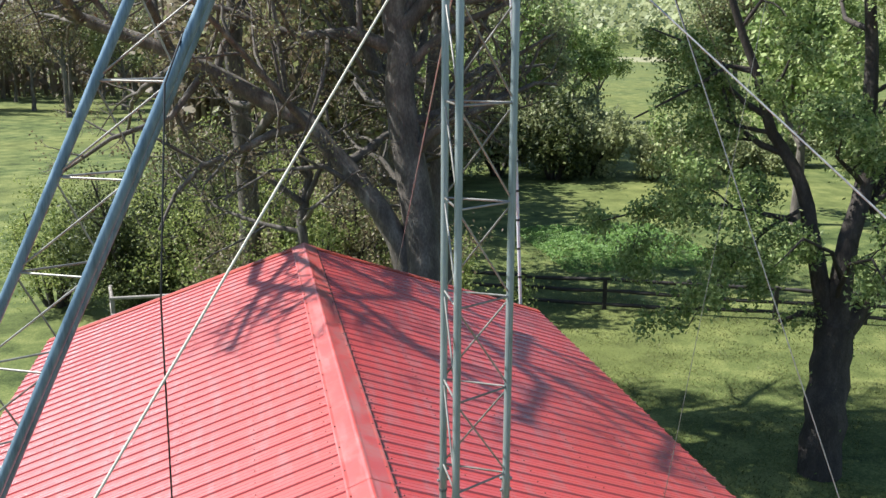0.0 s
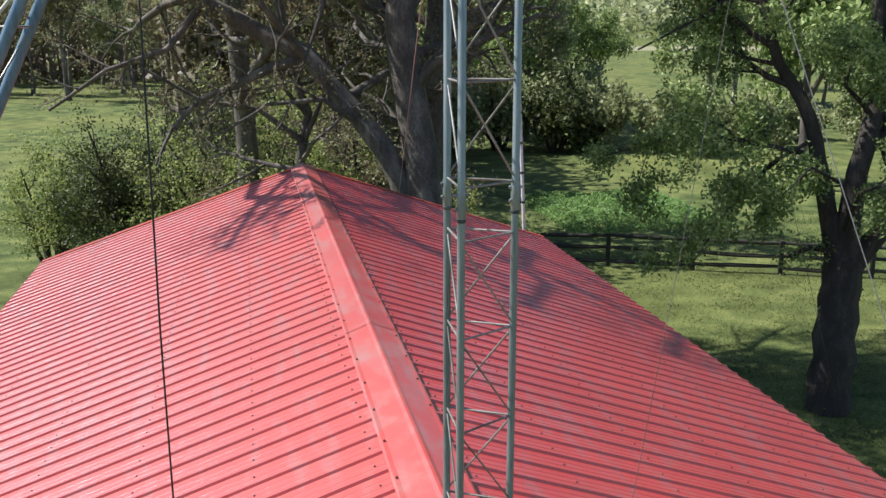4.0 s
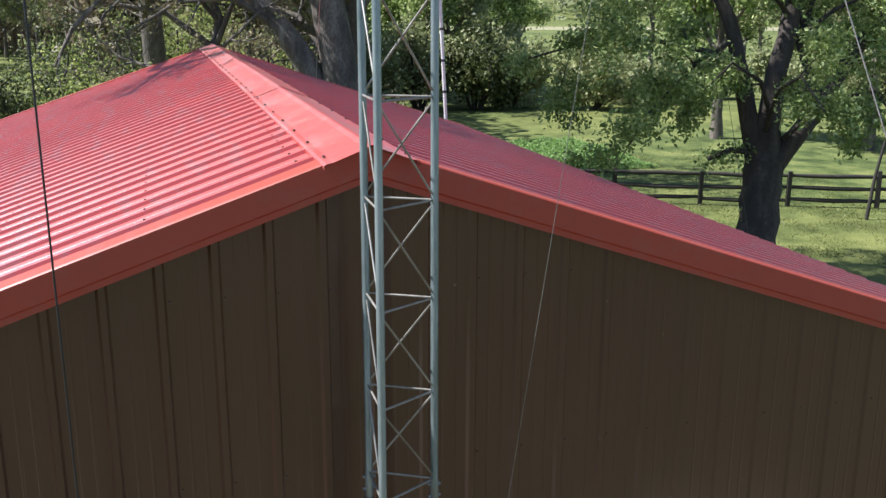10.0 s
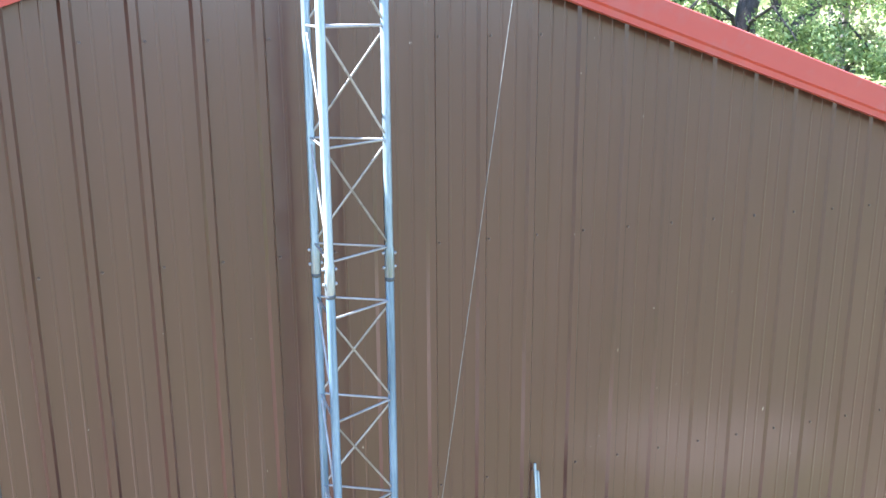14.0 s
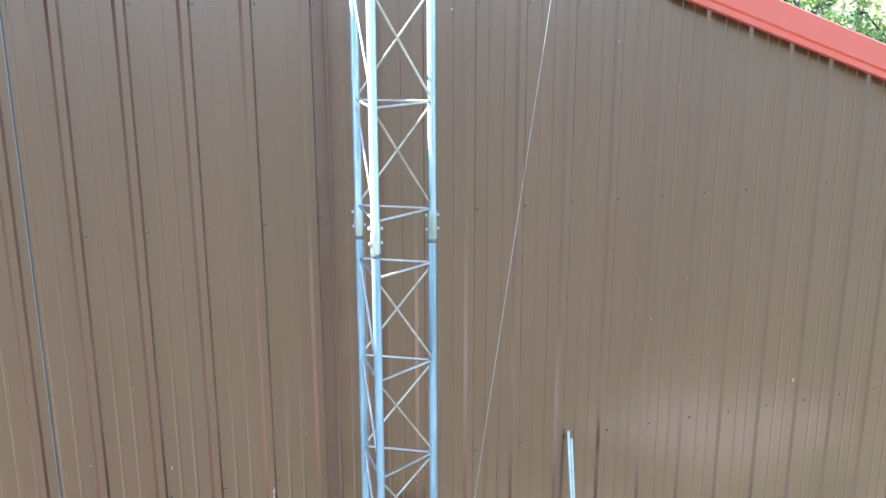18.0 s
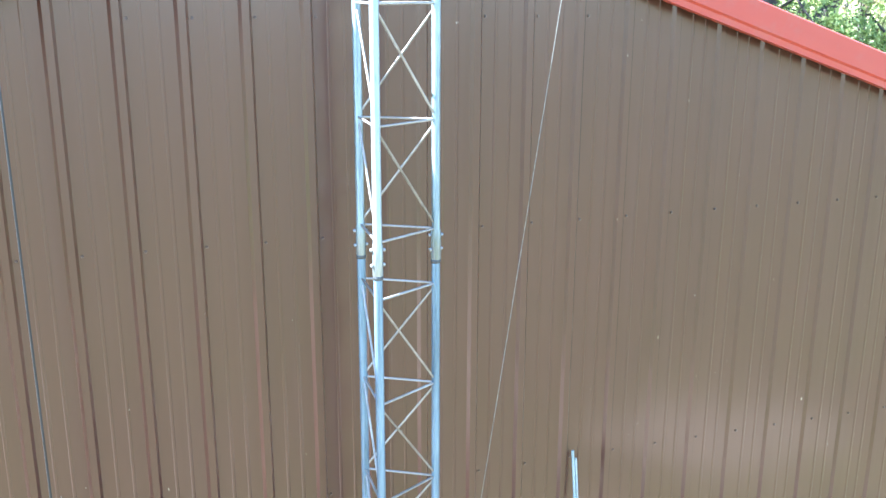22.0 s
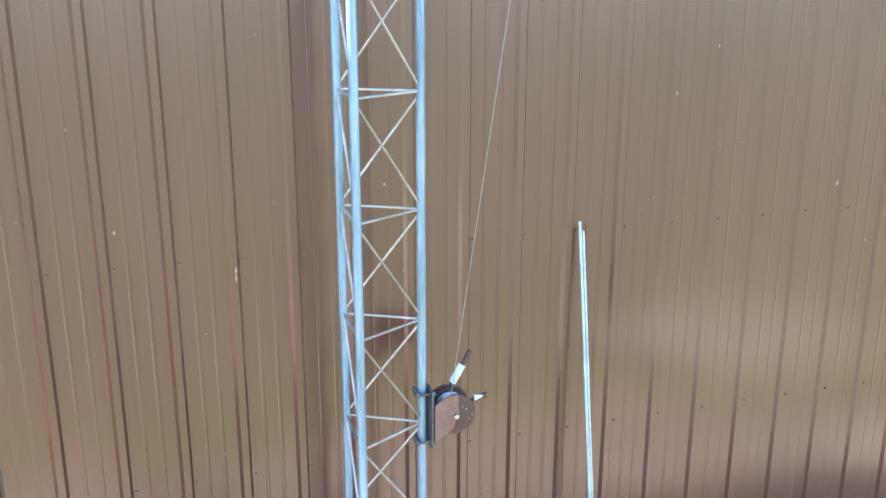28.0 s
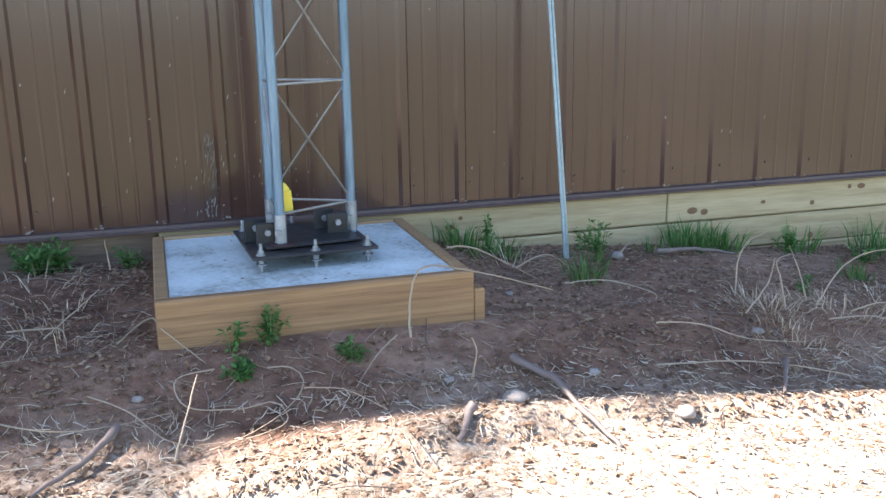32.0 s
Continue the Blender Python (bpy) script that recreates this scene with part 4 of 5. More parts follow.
# leaning conduits
cd = thing("leaning_conduit", (0.875, -0.28, lie(0.875, -0.28)), "pale zinc conduit pipes leaning on the wall", "pipe")
part("pipe", Shape().tube([(0.875, -0.28, lie(0.875, -0.28) - 0.01), (0.806, -0.04, 2.225)], 0.0065, 10), CONDUIT, cd)
part("pipe", Shape().tube([(0.888, -0.275, lie(0.89, -0.275) - 0.01), (0.822, -0.042, 2.185)], 0.006, 10), CONDUIT, cd)


# ---- fence, pole and rail ----


def build_fence():
    f = thing("rail_fence", (7.9, 25.8, lie(7.9, 25.8)), "dark weathered three-rail wooden fence across the grass", "fence")
    rnd = random.Random(8)
    a, d = Vector((10.55, 24.64, 0)), Vector((12.3, -5.4, 0)).normalized()
    step, posts = 2.75, []
    for k in range(-4, 8):
        p = a + d * (step * k)
        z = lie(p.x, p.y)
        h = 1.16 + rnd.uniform(-0.05, 0.06)
        s = Shape()
        m = pose(p.x, p.y, z, rnd.uniform(-2, 2), rnd.uniform(-2, 2), math.degrees(math.atan2(d.y, d.x)) + rnd.uniform(-5, 5))
        s.box(-0.07, 0.07, -0.06, 0.06, -0.3, h, 0.015, m)
        part("post", s, FENCE_WOOD, f)
        posts.append(p)
    for p, q in zip(posts, posts[1:]):
        for h in (0.22, 0.62, 1.03):
            s = Shape()
            h1, h2 = h + rnd.uniform(-0.05, 0.05), h + rnd.uniform(-0.05, 0.05)
            u, v = p.lerp(q, -0.03), p.lerp(q, 1.03)
            pts = []
            for i in range(5):
                w = u.lerp(v, i / 4)
                pts.append((w.x + rnd.uniform(-.012, .012), w.y + rnd.uniform(-.012, .012), lie(w.x, w.y) + h1 + (h2 - h1) * i / 4 - 0.03 * math.sin(i / 4 * 3.14) * rnd.random()))
            s.tube(pts, [0.055, 0.072, 0.076, 0.072, 0.052], 6)
            part("rail", s, FENCE_WOOD, f)


build_fence()
single("leaning_stake", Shape().tube([(19.1, 18.9, lie(19.1, 18.9) - 0.2), (19.3, 18.95, 0.6), (19.62, 19.0, 1.9)], [0.06, 0.05, 0.035], 7), FENCE_WOOD, (19.1, 18.9, lie(19.1, 18.9)), "dark leaning wooden stake beside the rail fence", "stake")


def build_pole():
    p = thing("pole_mast", (3.98, 11.95, -0.4), "white pipe mast with dark bands behind the barn corner", "pole")
    a, b = Vector((4.0, 11.95, lie(4.0, 11.95) - 0.1)), Vector((3.45, 11.9, 9.2))
    part("pipe", Shape().tube([a, b], 0.03, 12), PIPE_WHITE, p)
    for k in range(12):
        c = a.lerp(b, 0.30 + k * 0.055)
        e = (b - a).normalized() * 0.02
        part("band", Shape().tube([c - e, c + e], 0.034, 10), CABLE_BLACK, p)


build_pole()


def build_corral():
    c = thing("wood_railing", (-4.6, 21.2, lie(-4.6, 21.2)), "silvered wooden railing beyond the barn eave", "railing")
    z = lie(-4.6, 21.2)
    for x, y in ((-4.75, 21.2), (-3.6, 21.05), (-2.4, 20.9), (-4.95, 22.4)):
        part("post", Shape().box(x - .05, x + .05, y - .05, y + .05, lie(x, y) - 0.1, 1.45, 0.008), GREY_WOOD, c)
    for h in (0.45, 0.95, 1.42):
        part("rail", Shape().tube([(-4.8, 21.15, h), (-2.3, 20.83, h + 0.1)], 0.05, 6), GREY_WOOD, c)
        part("rail", Shape().tube([(-4.75, 21.15, h), (-4.98, 22.5, h - 0.03)], 0.05, 6), GREY_WOOD, c)


build_corral()

# ---- trees ----


def limb(s, tips, p, d, length, r, level, rnd, o):
    """Grows one branch and its side branches; tips collects the ends of the finest."""
    n = 5 if level < 2 else 4
    pts, rad = [Vector(p)], [r]
    d = Vector(d).normalized()
    for i in range(n):
        d = (d + Vector((rnd.gauss(0, 1), rnd.gauss(0, 1), rnd.gauss(0, 1))) * o["wob"] + Vector((0, 0, o["up"] * (0.6 if level < 2 else 0.3) - (o["droop"] if level >= 2 else 0)))).normalized()
        pts.append(pts[-1] + d * (length / n))
        rad.append(max(r * (1 - 0.8 * (i + 1) / n), 0.004))
    s.tube(pts, rad, (9, 6, 5, 4, 3, 3)[level], cap=False)
    sprout(s, tips, pts, rad, level, rnd, o, length)


def sprout(s, tips, pts, rad, level, rnd, o, length):
    if level >= o["depth"]:
        tips.extend((pts[i], (pts[i] - pts[i - 1]).normalized()) for i in range(1, len(pts)))
        return
    total = sum((b - a).length for a, b in zip(pts, pts[1:]))
    count = max(2, int(total * o["dens"][level]))
    for k in range(count):
        t = o["bare"][level] + (1 - o["bare"][level]) * (k + rnd.random()) / count
        f = min(t, 0.999) * (len(pts) - 1)
        i = int(f)
        p = pts[i].lerp(pts[i + 1], f - i)
        r = rad[i] + (rad[i + 1] - rad[i]) * (f - i)
        ax = (pts[i + 1] - pts[i]).normalized()
        w = Vector((rnd.gauss(0, 1), rnd.gauss(0, 1), rnd.gauss(0, 0.7)))
        w = (w - ax * w.dot(ax)).normalized()
        d = ax * rnd.uniform(0.3, 0.9) + w
        ln = min(max(total * o["ratio"] * rnd.uniform(0.5, 1.1) * (1.15 - 0.6 * t), 0.25), o["most"][level])
        limb(s, tips, p, d, ln, min(r * 0.62, ln * 0.03 + 0.004), level + 1, rnd, o)


def leaves(s, tips, rnd, count, size, spread, narrow=0.55, droop=0.0):
    """Small folded leaves scattered about the branch ends."""
    for _ in range(count):
        p, d = tips[rnd.randrange(len(tips))]
        c = p + Vector((rnd.gauss(0, spread), rnd.gauss(0, spread), rnd.gauss(0, spread) - droop * rnd.random()))
        a = Vector((rnd.gauss(0, 1), rnd.gauss(0, 1), rnd.gauss(0, 1) - droop * 3)).normalized()
        b = a.orthogonal().normalized()
        b = (Matrix.Rotation(rnd.uniform(0, 6.28), 3, a) @ b)
        z = size * rnd.uniform(0.6, 1.35)
        nrm = a.cross(b) * z * 0.15
        s.add([c - a * z, c + b * z * narrow + nrm, c + a * z, c - b * z * narrow + nrm], [(0, 1, 2, 3)])


def grow(name, base, stems, o, seed, bark, leaf, n_leaf, size, spread, label, narrow=0.55, droop=0.0, category="tree", group="", trunk_sides=12):
    """A tree from its main stems (points and end radii); returns the thing."""
    rnd = random.Random(seed)
    t = thing(name, base, label, category, group)
    s, tips = Shape(), []
    for pts, r0, r1, level in stems:
        pts = [Vector(p) for p in pts]
        fine = []
        for i in range(len(pts) - 1):
            for k in range(3):
                q = pts[i].lerp(pts[i + 1], k / 3)
                w = 0.0 if (i == 0 and k == 0) else r0 * 0.12
                fine.append(q + Vector((rnd.gauss(0, w), rnd.gauss(0, w), 0)))
        fine.append(pts[-1])
        m = len(fine)
        rad = [r0 + (r1 - r0) * (i / (m - 1)) ** 0.8 for i in range(m)]
        if level == 0:
            rad[0] *= 1.35
            rad[1] *= 1.08
        s.tube(fine, rad, trunk_sides if level == 0 else 9, cap=False)
        sprout(s, tips, fine, rad, level, rnd, o, 0)
    part("trunk", s, bark, t)
    if n_leaf:
        c = Shape()
        leaves(c, tips, rnd, n_leaf, size, spread, narrow, droop)
        part("crown", c, leaf, t)
    return t


# the tree beside the barn
B = Vector((10.5, 12.15, lie(10.5, 12.15)))
OAK = dict(wob=0.2, up=0.1, droop=0.09, depth=3, dens=(0.9, 1.7, 3.0), bare=(0.45, 0.25, 0.2), ratio=0.5, most=(3.2, 2.2, 0.9, 0.5))
grow("lawn_tree", B, [
    ([B - Vector((0, 0, 0.2)), (10.62, 12.35, 0.4), (10.9, 12.75, 1.5), (11.05, 12.9, 2.3)], 0.46, 0.40, 3),
    ([(11.05, 12.9, 2.1), (11.7, 12.8, 2.8), (12.7, 12.9, 4.1), (13.7, 12.9, 5.3), (15.0, 13.0, 7.6)], 0.26, 0.09, 0),
    ([(11.05, 12.9, 2.1), (11.3, 13.1, 3.4), (11.8, 13.5, 5.6), (11.9, 13.8, 8.0), (11.5, 14.0, 11.0)], 0.31, 0.09, 0),
    ([(11.0, 12.95, 2.2), (10.75, 13.4, 3.9), (10.5, 13.7, 5.2), (10.0, 14.2, 6.3), (9.5, 14.4, 7.7), (8.8, 14.6, 9.6)], 0.22, 0.07, 0),
    ([(9.55, 14.4, 7.6), (9.0, 14.5, 7.7), (8.4, 14.6, 7.3), (7.0, 14.7, 6.6)], 0.07, 0.02, 1),
    ([(10.9, 13.3, 3.6), (10.3, 13.6, 4.5), (8.8, 14.0, 4.8), (7.8, 14.3, 4.8), (6.4, 14.7, 4.4)], 0.09, 0.015, 1),
    ([(10.6, 13.6, 4.8), (9.6, 13.6, 4.3), (8.6, 13.5, 3.3), (7.9, 13.4, 2.3)], 0.05, 0.012, 1),
    ([(11.2, 13.0, 3.2), (10.6, 12.6, 4.0), (9.7, 12.3, 4.4), (9.0, 12.1, 3.9)], 0.06, 0.012, 1),
    ([(12.2, 12.9, 3.6), (12.0, 13.4, 4.8), (12.6, 13.6, 6.4), (13.0, 13.8, 8.4)], 0.1, 0.03, 1),
    ([(13.2, 12.9, 4.8), (14.2, 12.5, 4.9), (15.2, 12.2, 4.4)], 0.07, 0.02, 1),
    ([(11.6, 13.4, 4.6), (12.4, 12.9, 5.4), (13.4, 12.5, 5.9)], 0.07, 0.02, 1),
    ([(10.95, 12.8, 3.0), (10.6, 12.0, 3.9), (10.5, 11.2, 4.2), (10.6, 10.6, 3.6)], 0.06, 0.012, 1),
    ([(11.4, 12.8, 2.8), (11.7, 11.8, 3.7), (12.0, 11.0, 3.9), (12.2, 10.4, 3.3)], 0.06, 0.012, 1),
    ([(10.9, 13.0, 2.5), (10.4, 13.15, 2.55), (9.95, 13.3, 2.35)], 0.08, 0.05, 3),
], OAK, 21, BARK, LEAF_SPRING, 60000, 0.054, 0.15, "large lawn tree with dark bark and fresh green leaves", 0.5, 0.05)

# bare old trees behind the barn
OLD = dict(wob=0.26, up=0.12, droop=0.0, depth=4, dens=(1.0, 1.5, 2.0, 2.2), bare=(0.3, 0.2, 0.2, 0.2), ratio=0.5, most=(4.2, 2.8, 1.5, 0.7, 0.5))
grow("old_tree", (2.6, 15.3, lie(2.6, 15.3)), [
    ([(2.62, 15.3, -0.9), (2.5, 15.2, 3.5), (2.3, 15.9, 6.3), (2.16, 16.3, 8.8), (2.2, 16.5, 11.5), (2.6, 16.8, 14.5)], 0.46, 0.2, 0),
    ([(2.45, 15.25, 2.6), (1.75, 15.6, 4.6), (0.2, 16.4, 6.45), (-2.1, 17.0, 7.7), (-4.6, 17.5, 8.7), (-6.5, 17.8, 10.4)], 0.30, 0.1, 0),
    ([(2.2, 16.2, 8.0), (1.2, 16.4, 8.35), (0.1, 16.6, 8.25), (-1.4, 17.0, 8.8), (-3.6, 17.3, 9.4)], 0.17, 0.05, 1),
    ([(2.2, 16.2, 8.4), (3.2, 16.2, 9.4), (4.6, 16.0, 10.3), (6.0, 15.6, 11.8)], 0.18, 0.1, 1),
    ([(2.35, 15.7, 5.6), (3.1, 15.9, 6.6), (3.9, 16.2, 8.0), (4.4, 16.2, 9.6)], 0.12, 0.04, 1),
    # high limbs, mostly out of view, added to cast shade on roof and lawn
    ([(2.2, 16.35, 9.2), (2.8, 15.0, 10.8), (3.2, 13.0, 12.0), (3.4, 10.5, 12.6)], 0.14, 0.04, 1),
    ([(2.2, 16.5, 10.5), (0.8, 15.2, 11.6), (-0.8, 13.6, 12.4), (-2.2, 11.8, 12.6)], 0.12, 0.05, 1),
    ([(2.4, 16.6, 11.8), (4.0, 15.6, 13.0), (6.0, 14.2, 13.6)], 0.12, 0.04, 1),
    ([(0.4, 16.3, 6.2), (-0.6, 15.4, 7.4), (-1.8, 14.0, 8.8), (-3.0, 12.4, 9.8)], 0.09, 0.04, 1),
    ([(-4.4, 17.4, 8.6), (-5.0, 14.5, 10.2), (-4.8, 12.0, 11.0), (-4.2, 9.2, 11.4)], 0.12, 0.05, 1),
    ([(-2.6, 17.1, 8.0), (-3.2, 14.8, 9.8), (-2.8, 12.4, 10.6), (-1.6, 10.2, 10.9)], 0.11, 0.05, 1),
    ([(-4.8, 13.0, 10.7), (-6.0, 11.5, 11.2), (-6.6, 9.6, 11.4)], 0.09, 0.045, 1),
    ([(-4.7, 13.5, 10.5), (-3.6, 11.6, 11.4), (-3.4, 9.4, 11.9), (-4.2, 7.6, 12.2)], 0.11, 0.06, 0),
    ([(-5.0, 14.5, 10.2), (-6.4, 12.6, 11.6), (-5.6, 10.4, 12.4), (-4.6, 8.4, 12.9)], 0.12, 0.07, 0),
    ([(-3.0, 13.4, 10.2), (-3.9, 11.8, 11.2), (-5.2, 10.8, 11.8), (-6.6, 10.4, 12.2)], 0.1, 0.05, 0),
    ([(-2.2, 11.6, 10.8), (-3.2, 10.2, 11.6), (-2.6, 8.6, 12.2), (-3.4, 7.4, 12.6)], 0.09, 0.05, 0),
    ([(-1.8, 16.9, 7.6), (-2.6, 16.4, 6.6), (-3.8, 16.2, 6.2), (-5.0, 16.4, 5.4)], 0.09, 0.03, 1),
    ([(1.4, 15.8, 5.0), (0.5, 15.6, 5.6), (-0.6, 15.8, 5.5), (-1.6, 15.9, 4.9)], 0.08, 0.02, 1),
], OLD, 5, BARK_PALE, LEAF_BUD, 16000, 0.034, 0.12, "old leaning tree with bare grey limbs behind the barn")
grow("old_tree", (3.4, 17.6, lie(3.4, 17.6)), [
    ([(3.4, 17.6, -0.9), (3.35, 17.6, 3.0), (3.2, 17.8, 6.0), (3.6, 18.0, 9.5), (3.4, 18.2, 13.0)], 0.38, 0.18, 0),
    ([(3.3, 17.7, 4.6), (2.4, 18.0, 6.6), (1.4, 18.4, 8.8), (0.6, 18.6, 11.4)], 0.22, 0.1, 0),
    ([(3.3, 17.7, 5.2), (4.4, 17.6, 6.8), (5.3, 17.4, 8.4)], 0.13, 0.04, 1),
], OLD, 9, BARK_PALE, LEAF_BUD, 5000, 0.035, 0.12, "old straight tree with bare grey limbs behind the barn")
grow("old_tree", (0.2, 16.9, lie(0.2, 16.9)), [
    ([(0.25, 16.9, -0.9), (0.3, 16.9, 2.4), (0.05, 16.95, 4.2), (0.3, 17.1, 5.2), (-0.1, 17.2, 6.4), (-0.4, 17.3, 9.0)], 0.17, 0.05, 0),
    ([(0.1, 16.95, 4.6), (-0.8, 17.0, 5.3), (-2.0, 17.1, 5.5), (-3.2, 17.2, 6.2)], 0.08, 0.03, 1),
], OLD, 14, BARK_PALE, LEAF_BUD, 3500, 0.045, 0.10, "thin crooked tree with peeling pale bark")

# tree added for its crown, out of view, which dapples the lawn with shade
grow("old_tree", (-1.2, 20.0, lie(-1.2, 20.0)), [
    ([(-1.2, 20.0, -0.9), (-1.1, 19.9, 4.0), (-1.3, 19.6, 8.0), (-1.0, 19.2, 11.0), (-0.6, 18.6, 14.0), (0.2, 18.0, 18.0)], 0.34, 0.1, 0),
    ([(-1.1, 19.4, 10.5), (-2.0, 17.6, 12.4), (-2.4, 15.6, 13.6), (-2.0, 13.6, 14.4)], 0.17, 0.05, 0),
    ([(-1.0, 19.2, 11.0), (0.4, 17.0, 12.6), (1.6, 14.6, 13.4), (2.4, 12.4, 13.8)], 0.17, 0.05, 0),
    ([(-0.6, 18.6, 13.6), (-2.6, 17.6, 15.6), (-4.6, 16.4, 17.0), (-6.0, 15.2, 17.8)], 0.14, 0.05, 0),
    ([(-0.5, 18.5, 14.0), (1.4, 17.4, 16.0), (3.2, 16.0, 17.0), (4.6, 14.6, 17.6)], 0.14, 0.05, 0),
    ([(-0.9, 19.0, 11.8), (1.8, 19.4, 13.0), (4.2, 19.0, 13.8), (6.4, 18.6, 14.2)], 0.14, 0.05, 0),
], dict(OLD, depth=3, bare=(0.55, 0.2, 0.2, 0.2)), 52, BARK_PALE, LEAF_YELLOW, 26000, 0.085, 0.22, "tall old tree behind the barn, its unseen leafy crown added for lawn shade")
# unseen tree added so that its crown shades the soil left of the pad
grow("shade_tree", (-8.9, 1.75, lie(-8.9, 1.75)), [
    ([(-8.9, 1.75, -0.2), (-8.8, 1.7, 3.0), (-8.5, 1.6, 6.0), (-8.2, 1.4, 8.2), (-7.8, 1.25, 9.8)], 0.12, 0.03, 0),
], dict(OLD, depth=3, bare=(0.72, 0.2, 0.2, 0.2), most=(1.0, 0.7, 0.5, 0.4, 0.3), dens=(2.4, 2.0, 1.6, 1.0)), 33, BARK_PALE, LEAF_SPRING, 900, 0.055, 0.12, "unseen slender tree added to shade the soil before the gable")


def bush(name, at, h, w, seed, leaf, n, size, label, stems=9, group=""):
    rnd = random.Random(seed)
    at = Vector(at)
    t = thing(name, at, label, "bush", group)
    s, tips = Shape(), []
    o = dict(wob=0.2, up=0.12, droop=0.02, depth=2, dens=(1.5, 2.4), bare=(0.25, 0.2), ratio=0.5, most=(w * 0.7, w * 0.4, 0.5))
    for k in range(stems):
        a = k * 2.4 + rnd.random()
        d = Vector((math.cos(a) * rnd.uniform(0.15, 0.9) * w / h, math.sin(a) * rnd.uniform(0.15, 0.9) * w / h, 1))
        limb(s, tips, at + Vector((math.cos(a) * 0.2, math.sin(a) * 0.2, -0.15)), d, h * rnd.uniform(0.6, 1.0), 0.022 * h, 0, rnd, o)
    part("woody_stem", s, BARK, t)
    c = Shape()
    leaves(c, tips, rnd, n, size, 0.16 * w / 2, 0.6)
    part("foliage", c, leaf, t)
    return t


# thicket behind the left half of the barn
rnd = random.Random(77)
THICKET = [(-3.6, 24.8, 4.2, 2.8), (-3.0, 26.4, 5.8, 2.8), (0.3, 19.2, 5.2, 2.2), (1.2, 19.4, 4.6, 2.8), (-3.2, 25.6, 6.0, 3.4), (-0.6, 22.6, 6.0, 2.8), (0.9, 22.0, 5.6, 3.4), (-7.6, 28.5, 4.2, 2.8), (3.9, 20.0, 3.4, 2.6)]
for i, (x, y, h, w) in enumerate(THICKET):
    bush("thicket_bush", (x, y, lie(x, y)), h, w, 100 + i, LEAF_DARK if i in (0, 1, 4) else LEAF_YELLOW if i % 3 else LEAF_BUD, 24000 if i == 0 else 13000, 0.05,
         "dense dark-leaved bush behind the barn" if i in (0, 1, 4) else "leafy spring bush with bare stems behind the barn", 10, "thicket behind the barn")

# bushes at the far edge of the field
for i, (x, y, h, w) in enumerate([(17.6, 51.5, 5.6, 4.4), (20.0, 52.5, 5.0, 3.8), (24.5, 49.5, 4.0, 4.0), (28.0, 53.0, 3.4, 4.0), (14.6, 54.0, 6.5, 4.6), (31.5, 52.0, 3.0, 4.0), (35.0, 55.0, 3.2, 4.5), (40.0, 52.0, 3.4, 5.0), (46.0, 50.0, 4.0, 5.0), (22.5, 58.0, 5.0, 4.6), (11.0, 52.0, 5.6, 4.6)]):
    bush("hedge_bush", (x, y, lie(x, y)), h, w, 200 + i, LEAF_DARK if i == 0 else LEAF_FAR, 6500, 0.14, "rounded dark evergreen bush" if i == 0 else "leafy hedge bush at the field edge", 8, "hedge bushes")

# woodland trees, built once and set out along the field edges
WOOD = dict(wob=0.24, up=0.14, droop=0.0, depth=3, dens=(1.1, 1.5, 1.6), bare=(0.3, 0.25, 0.2), ratio=0.5, most=(4.0, 2.4, 1.2, 0.6))
kinds = []
for i, (leaf, n, lab) in enumerate(((LEAF_FAR, 5200, "woodland tree in young leaf"), (LEAF_BUD, 3600, "nearly bare woodland tree with buds"), (LEAF_SPRING, 4800, "bright green woodland tree"), (LEAF_BUD, 2800, "grey bare woodland tree"))):
    h = (11, 12, 9, 13)[i]
    kinds.append(grow("woodland_tree", (60 + 9 * i, 100, lie(60 + 9 * i, 100)), [
        ([(60 + 9 * i, 100, lie(60 + 9 * i, 100) - 0.2), (60.3 + 9 * i, 100, h * 0.35), (59.8 + 9 * i, 100.2, h * 0.7), (60.1 + 9 * i, 100, h)], 0.26, 0.05, 0),
        ([(60.1 + 9 * i, 100, h * 0.3), (61.6 + 9 * i, 100.6, h * 0.5), (62.6 + 9 * i, 101, h * 0.78)], 0.14, 0.04, 0),
        ([(60.1 + 9 * i, 100, h * 0.36), (58.6 + 9 * i, 99.6, h * 0.6), (57.8 + 9 * i, 99, h * 0.85)], 0.13, 0.04, 0)],
        WOOD, 40 + i, BARK_PALE, leaf, n, 0.17, 0.42, lab, 0.6, group="woodland trees"))
spots = []
for k in range(5):      # behind the thicket, near the field's left edge
    spots.append((0, rnd.uniform(27, 46)))
    spots[-1] = (rnd.uniform(-1 - 0.15 * (spots[-1][1] + 4) + 2.0, 6), spots[-1][1])
for k in range(26):      # row that closes the left field
    spots.append((-75 + k * 4.4 + rnd.uniform(-2, 2), 96 + rnd.uniform(-8, 22)))
for k in range(20):      # right-hand edge
    spots.append((46 + k * 3.4 + rnd.uniform(-2, 2), 74 - k * 0.9 + rnd.uniform(-3, 12)))
for k in range(10):      # clump beyond the hedge
    spots.append((11 + k * 1.2 + rnd.uniform(-2, 2), 58 + rnd.uniform(0, 16)))
for k in range(26):      # second row on the left
    spots.append((-85 + k * 4.6 + rnd.uniform(-2, 2), 125 + rnd.uniform(-8, 12)))
for k in range(9):       # to the right, beyond the fence
    spots.append((25 + k * 3.6 + rnd.uniform(-1, 1), 34 - k * 1.5 + rnd.uniform(-2, 5)))
